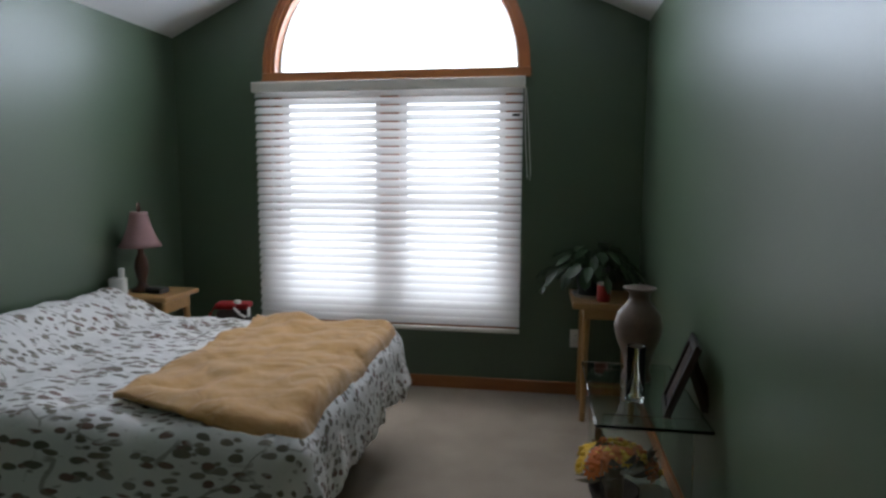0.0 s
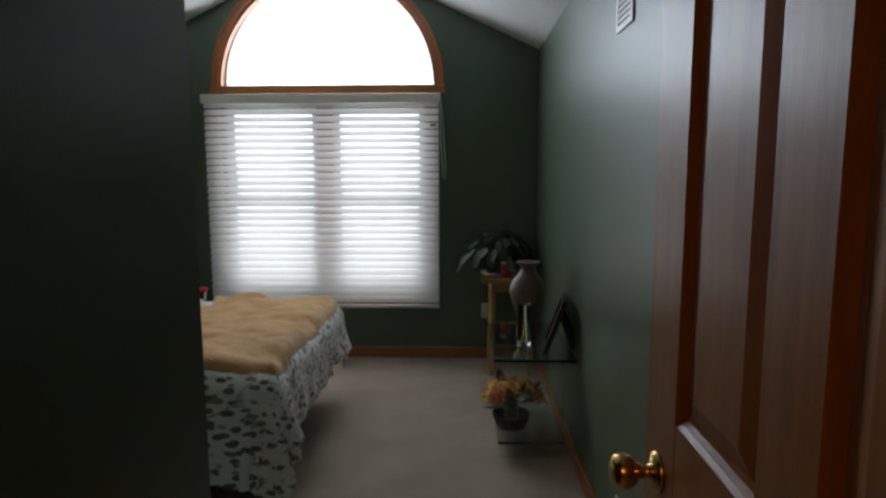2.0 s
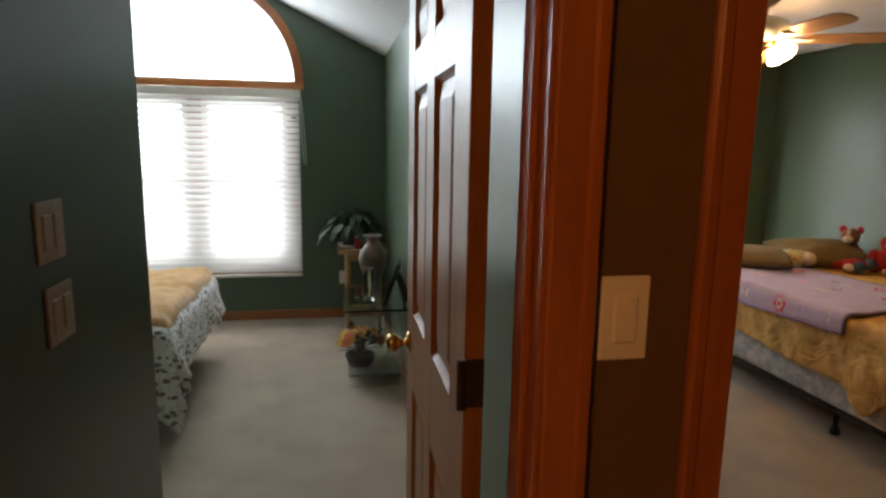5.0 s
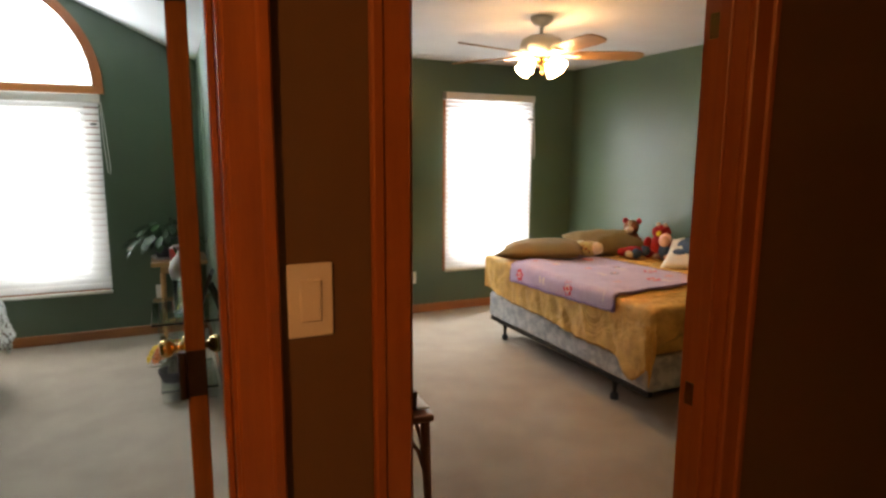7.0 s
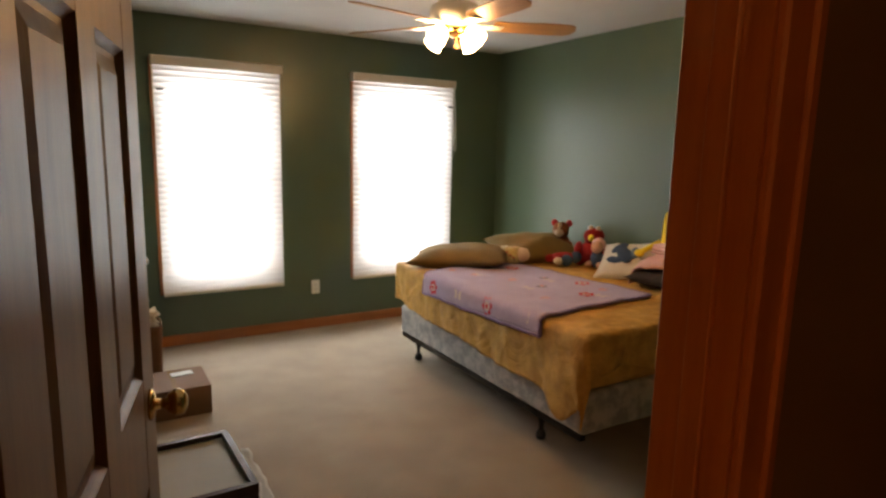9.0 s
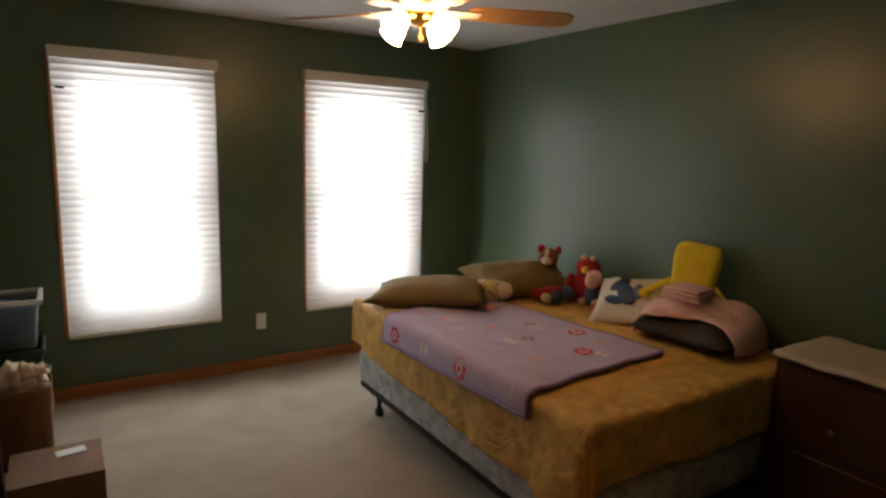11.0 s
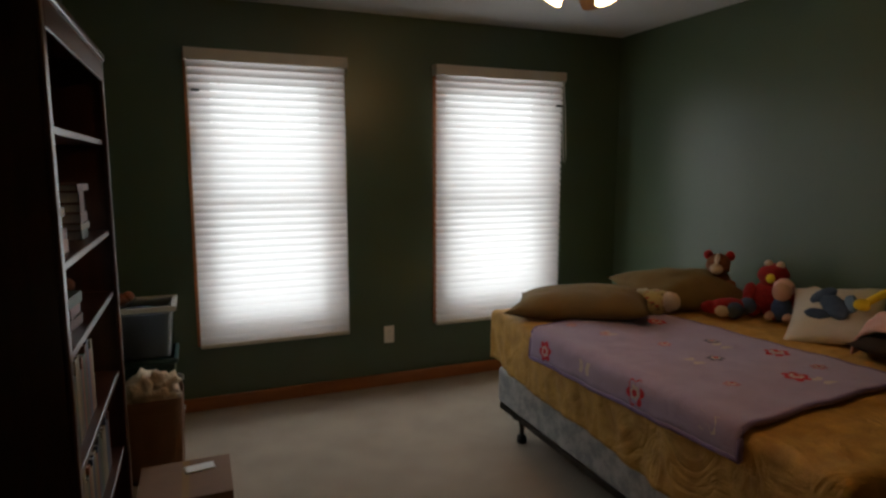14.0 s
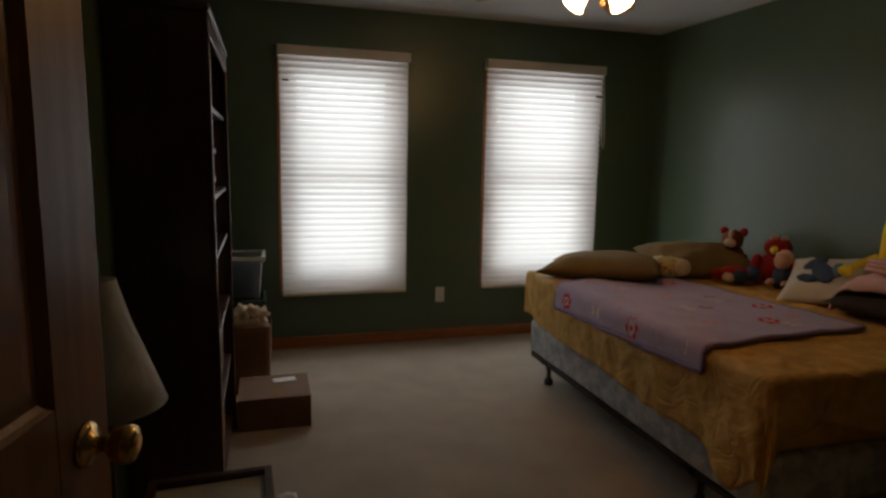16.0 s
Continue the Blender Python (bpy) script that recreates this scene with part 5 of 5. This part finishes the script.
def carton(m, sx, sy, sz, label, open_top=False):
    root = thing("cardboard_box", label, "box", m)
    t = 0.005
    bm = box(0, 0, 0, sx, sy, t)
    for a in ((0, 0, t, sx, t, sz), (0, sy - t, t, sx, sy, sz), (0, t, t, t, sy - t, sz), (sx - t, t, t, sx, sy - t, sz)):
        box(*a, bm=bm)
    part("body", bm, CARD, root)
    if not open_top:
        lid = part("flap", box(t, t, sz - t, sx - t, sy - t, sz + 0.001), CARD, root)
        part("tape", box(sx * 0.46, t, sz + 0.0015, sx * 0.54, sy - t, sz + 0.0025), TAPE, lid, "strip of clear tape")
    return root


carton(pose(1.265, 2.29, 0), 0.36, 0.34, 0.165, "low brown cardboard box on the carpet")
flat = tagged(part("paper_sheet", box(-0.06, -0.03, 0, 0.06, 0.03, 0.004, 0.001), PAPER), "white paper sheet lying on the cardboard box", "paper")
flat.matrix_world = pose(1.50, 2.53, 0.1695, 0, 0, 8)


def paper_bag():
    root = thing("paper_bag", "brown paper bag stuffed with cream cloth beside the bookshelf", "bag", pose(1.30, 2.93, 0))

    def side(u, v):
        a = 2 * math.pi * u
        k = 1.0 / max(abs(math.cos(a)), abs(math.sin(a))) ** 0.85
        r = (0.125 + 0.015 * v) * k * (1 + 0.05 * noise.noise(Vector((math.cos(a) * 2, math.sin(a) * 2, v * 4))))
        return Vector((r * math.cos(a), r * math.sin(a), 0.40 * v))
    cloth("bag", side, 40, 10, CARD, root, "", 0.003)
    bm = ball((0, 0, 0.40), (0.115, 0.12, 0.09), rough=0.5, seg=24)
    ball((0.05, -0.03, 0.44), (0.07, 0.06, 0.06), bm, rough=0.6, seg=20)
    part("cloth", bm, CREAMP, root, "crumpled cream cloth", smooth=True)


paper_bag()


def stool():
    seat = material("orange_stained_wood", (0.30, 0.11, 0.035), (0.20, 0.065, 0.02), 0.3, scale=5, stretch=(6, 1, 6), grain=50, bump=0.05, coat=0.2)
    root = thing("stool", "orange-stained wooden stool with bent stretchers, holding a framed tray", "stool", pose(1.30, 0.51, 0))
    part("seat", box(-0.18, -0.20, 0.50, 0.18, 0.20, 0.53, 0.010, 3), seat, root)
    legs = [(-0.15, -0.17), (0.15, -0.17), (0.15, 0.17), (-0.15, 0.17)]
    for x, y in legs:
        part("leg", tube([(x * 1.12, y * 1.10, 0), (x * 1.03, y * 1.03, 0.3), (x, y, 0.505)], [0.014, 0.019, 0.019], 12), seat, root)
    for (xa, ya), (xb, yb) in zip(legs, legs[1:] + legs[:1]):
        pts = []
        for i in range(11):
            s = i / 10
            pts.append((xa + (xb - xa) * s, ya + (yb - ya) * s, 0.28 + 0.20 * math.sin(math.pi * s) ** 0.6))
        part("bent_stretcher", tube(pts, 0.009, 8), seat, root)


def tray():
    root = thing("framed_tray", "dark wooden framed tray with pale cloth panel, on a stool", "tray", pose(1.285, 0.555, 0.531, 0, 0, 2))
    part("base", box(-0.14, -0.185, 0, 0.14, 0.185, 0.045, 0.003), CHERRY, root)
    part("panel", box(-0.122, -0.167, 0.045, 0.122, 0.167, 0.060), material("pale_grey_cloth", (0.52, 0.50, 0.42), (0.44, 0.42, 0.34), 0.5, scale=6, grain=200, bump=0.2), root, "pale cloth panel")
    part("rim", slab(rect(-0.14, -0.185, 0.14, 0.185), [rect(-0.122, -0.167, 0.122, 0.167)], 0.030, lambda u, v, w: (u, v, 0.045 + w)), CHERRY, root)
    paper = tagged(part("plastic_bag", grid(lambda u, v: Vector((0.05 * (u - 0.5) + 0.01 * noise.noise(Vector((u * 3, v * 6, 0))), 0.36 * (v - 0.5), 0.012 + 0.010 * noise.noise(Vector((u * 4, v * 9, 3))))), 5, 24), PAPER, smooth=True), "crumpled thin white plastic bag beside the tray", "bag")
    s = paper.modifiers.new("thickness", "SOLIDIFY")
    s.thickness = 0.003
    paper.matrix_world = pose(1.452, 0.53, 0.532)


stool()
tray()


def bedside_chest():
    root = thing("bedside_chest", "dark brown wooden chest beyond the foot of the bed", "nightstand", pose(4.32, 0.48, 0))
    part("carcass", box(-0.24, -0.25, 0.05, 0.16, 0.26, 0.775, 0.004), CHERRY, root)
    part("top", box(-0.26, -0.27, 0.775, 0.165, 0.275, 0.80, 0.006), CHERRY, root)
    for z in (0.09, 0.44):
        drawer = part("drawer_front", box(-0.25, -0.22, z, -0.241, 0.23, z + 0.31, 0.003), CHERRY, root)
        part("pull", lathe([(0.006, 0), (0.006, 0.012), (0.014, 0.02), (0.012, 0.028)], 14), BRASS, drawer, m=pose(-0.25, 0, z + 0.11, 0, -90, 0))
    for x in (-0.2, 0.12):
        for y in (-0.21, 0.22):
            part("foot", box(x - 0.02, y - 0.02, 0, x + 0.02, y + 0.02, 0.05), CHERRY, root)
    ob = cloth("cloth_runner", lambda u, v: drape_point((-0.29 + 0.45 * u, -0.24 + 0.50 * v), (-0.262, 0.24, -0.275, 0.28), lambda x, y: 0.809 + wrinkle(x, y, 8, 0.008, 1), 0.012, 0.05, 0.003), 24, 24, CREAMP)
    ob.matrix_world = pose(4.32, 0.48, 0)
    tagged(ob, "rumpled beige cloth on top of the dark chest", "cloth")


bedside_chest()


def floor_lamp():
    root = thing("floor_lamp", "slim floor lamp with cream cone shade behind the open door", "lamp", pose(1.085, 0.62, 0))
    part("base", lathe([(0.0, 0), (0.085, 0), (0.085, 0.012), (0.03, 0.025), (0.012, 0.04)], 24), BRONZE, root, smooth=True)
    part("pole", tube([(0, 0, 0.03), (0, 0, 1.10)], 0.009, 10), BRONZE, root)
    bm = bmesh.new()
    prof = [(0.120, 0.85), (0.088, 0.94), (0.056, 1.03), (0.032, 1.12)]
    rings = [[bm.verts.new((r * math.cos(2 * math.pi * i / 32), r * math.sin(2 * math.pi * i / 32), z)) for i in range(32)] for r, z in prof]
    for p, q in zip(rings, rings[1:]):
        for i in range(32):
            bm.faces.new((p[i], p[(i + 1) % 32], q[(i + 1) % 32], q[i]))
    s = part("shade", bm, WHITECLOTH, root, "cream fabric shade", smooth=True)
    mod = s.modifiers.new("thickness", "SOLIDIFY")
    mod.thickness = 0.003
    part("spider", tube([(-0.032, 0, 1.115), (0, 0, 1.10), (0.032, 0, 1.115)], 0.003, 6), BRASS, root)


floor_lamp()
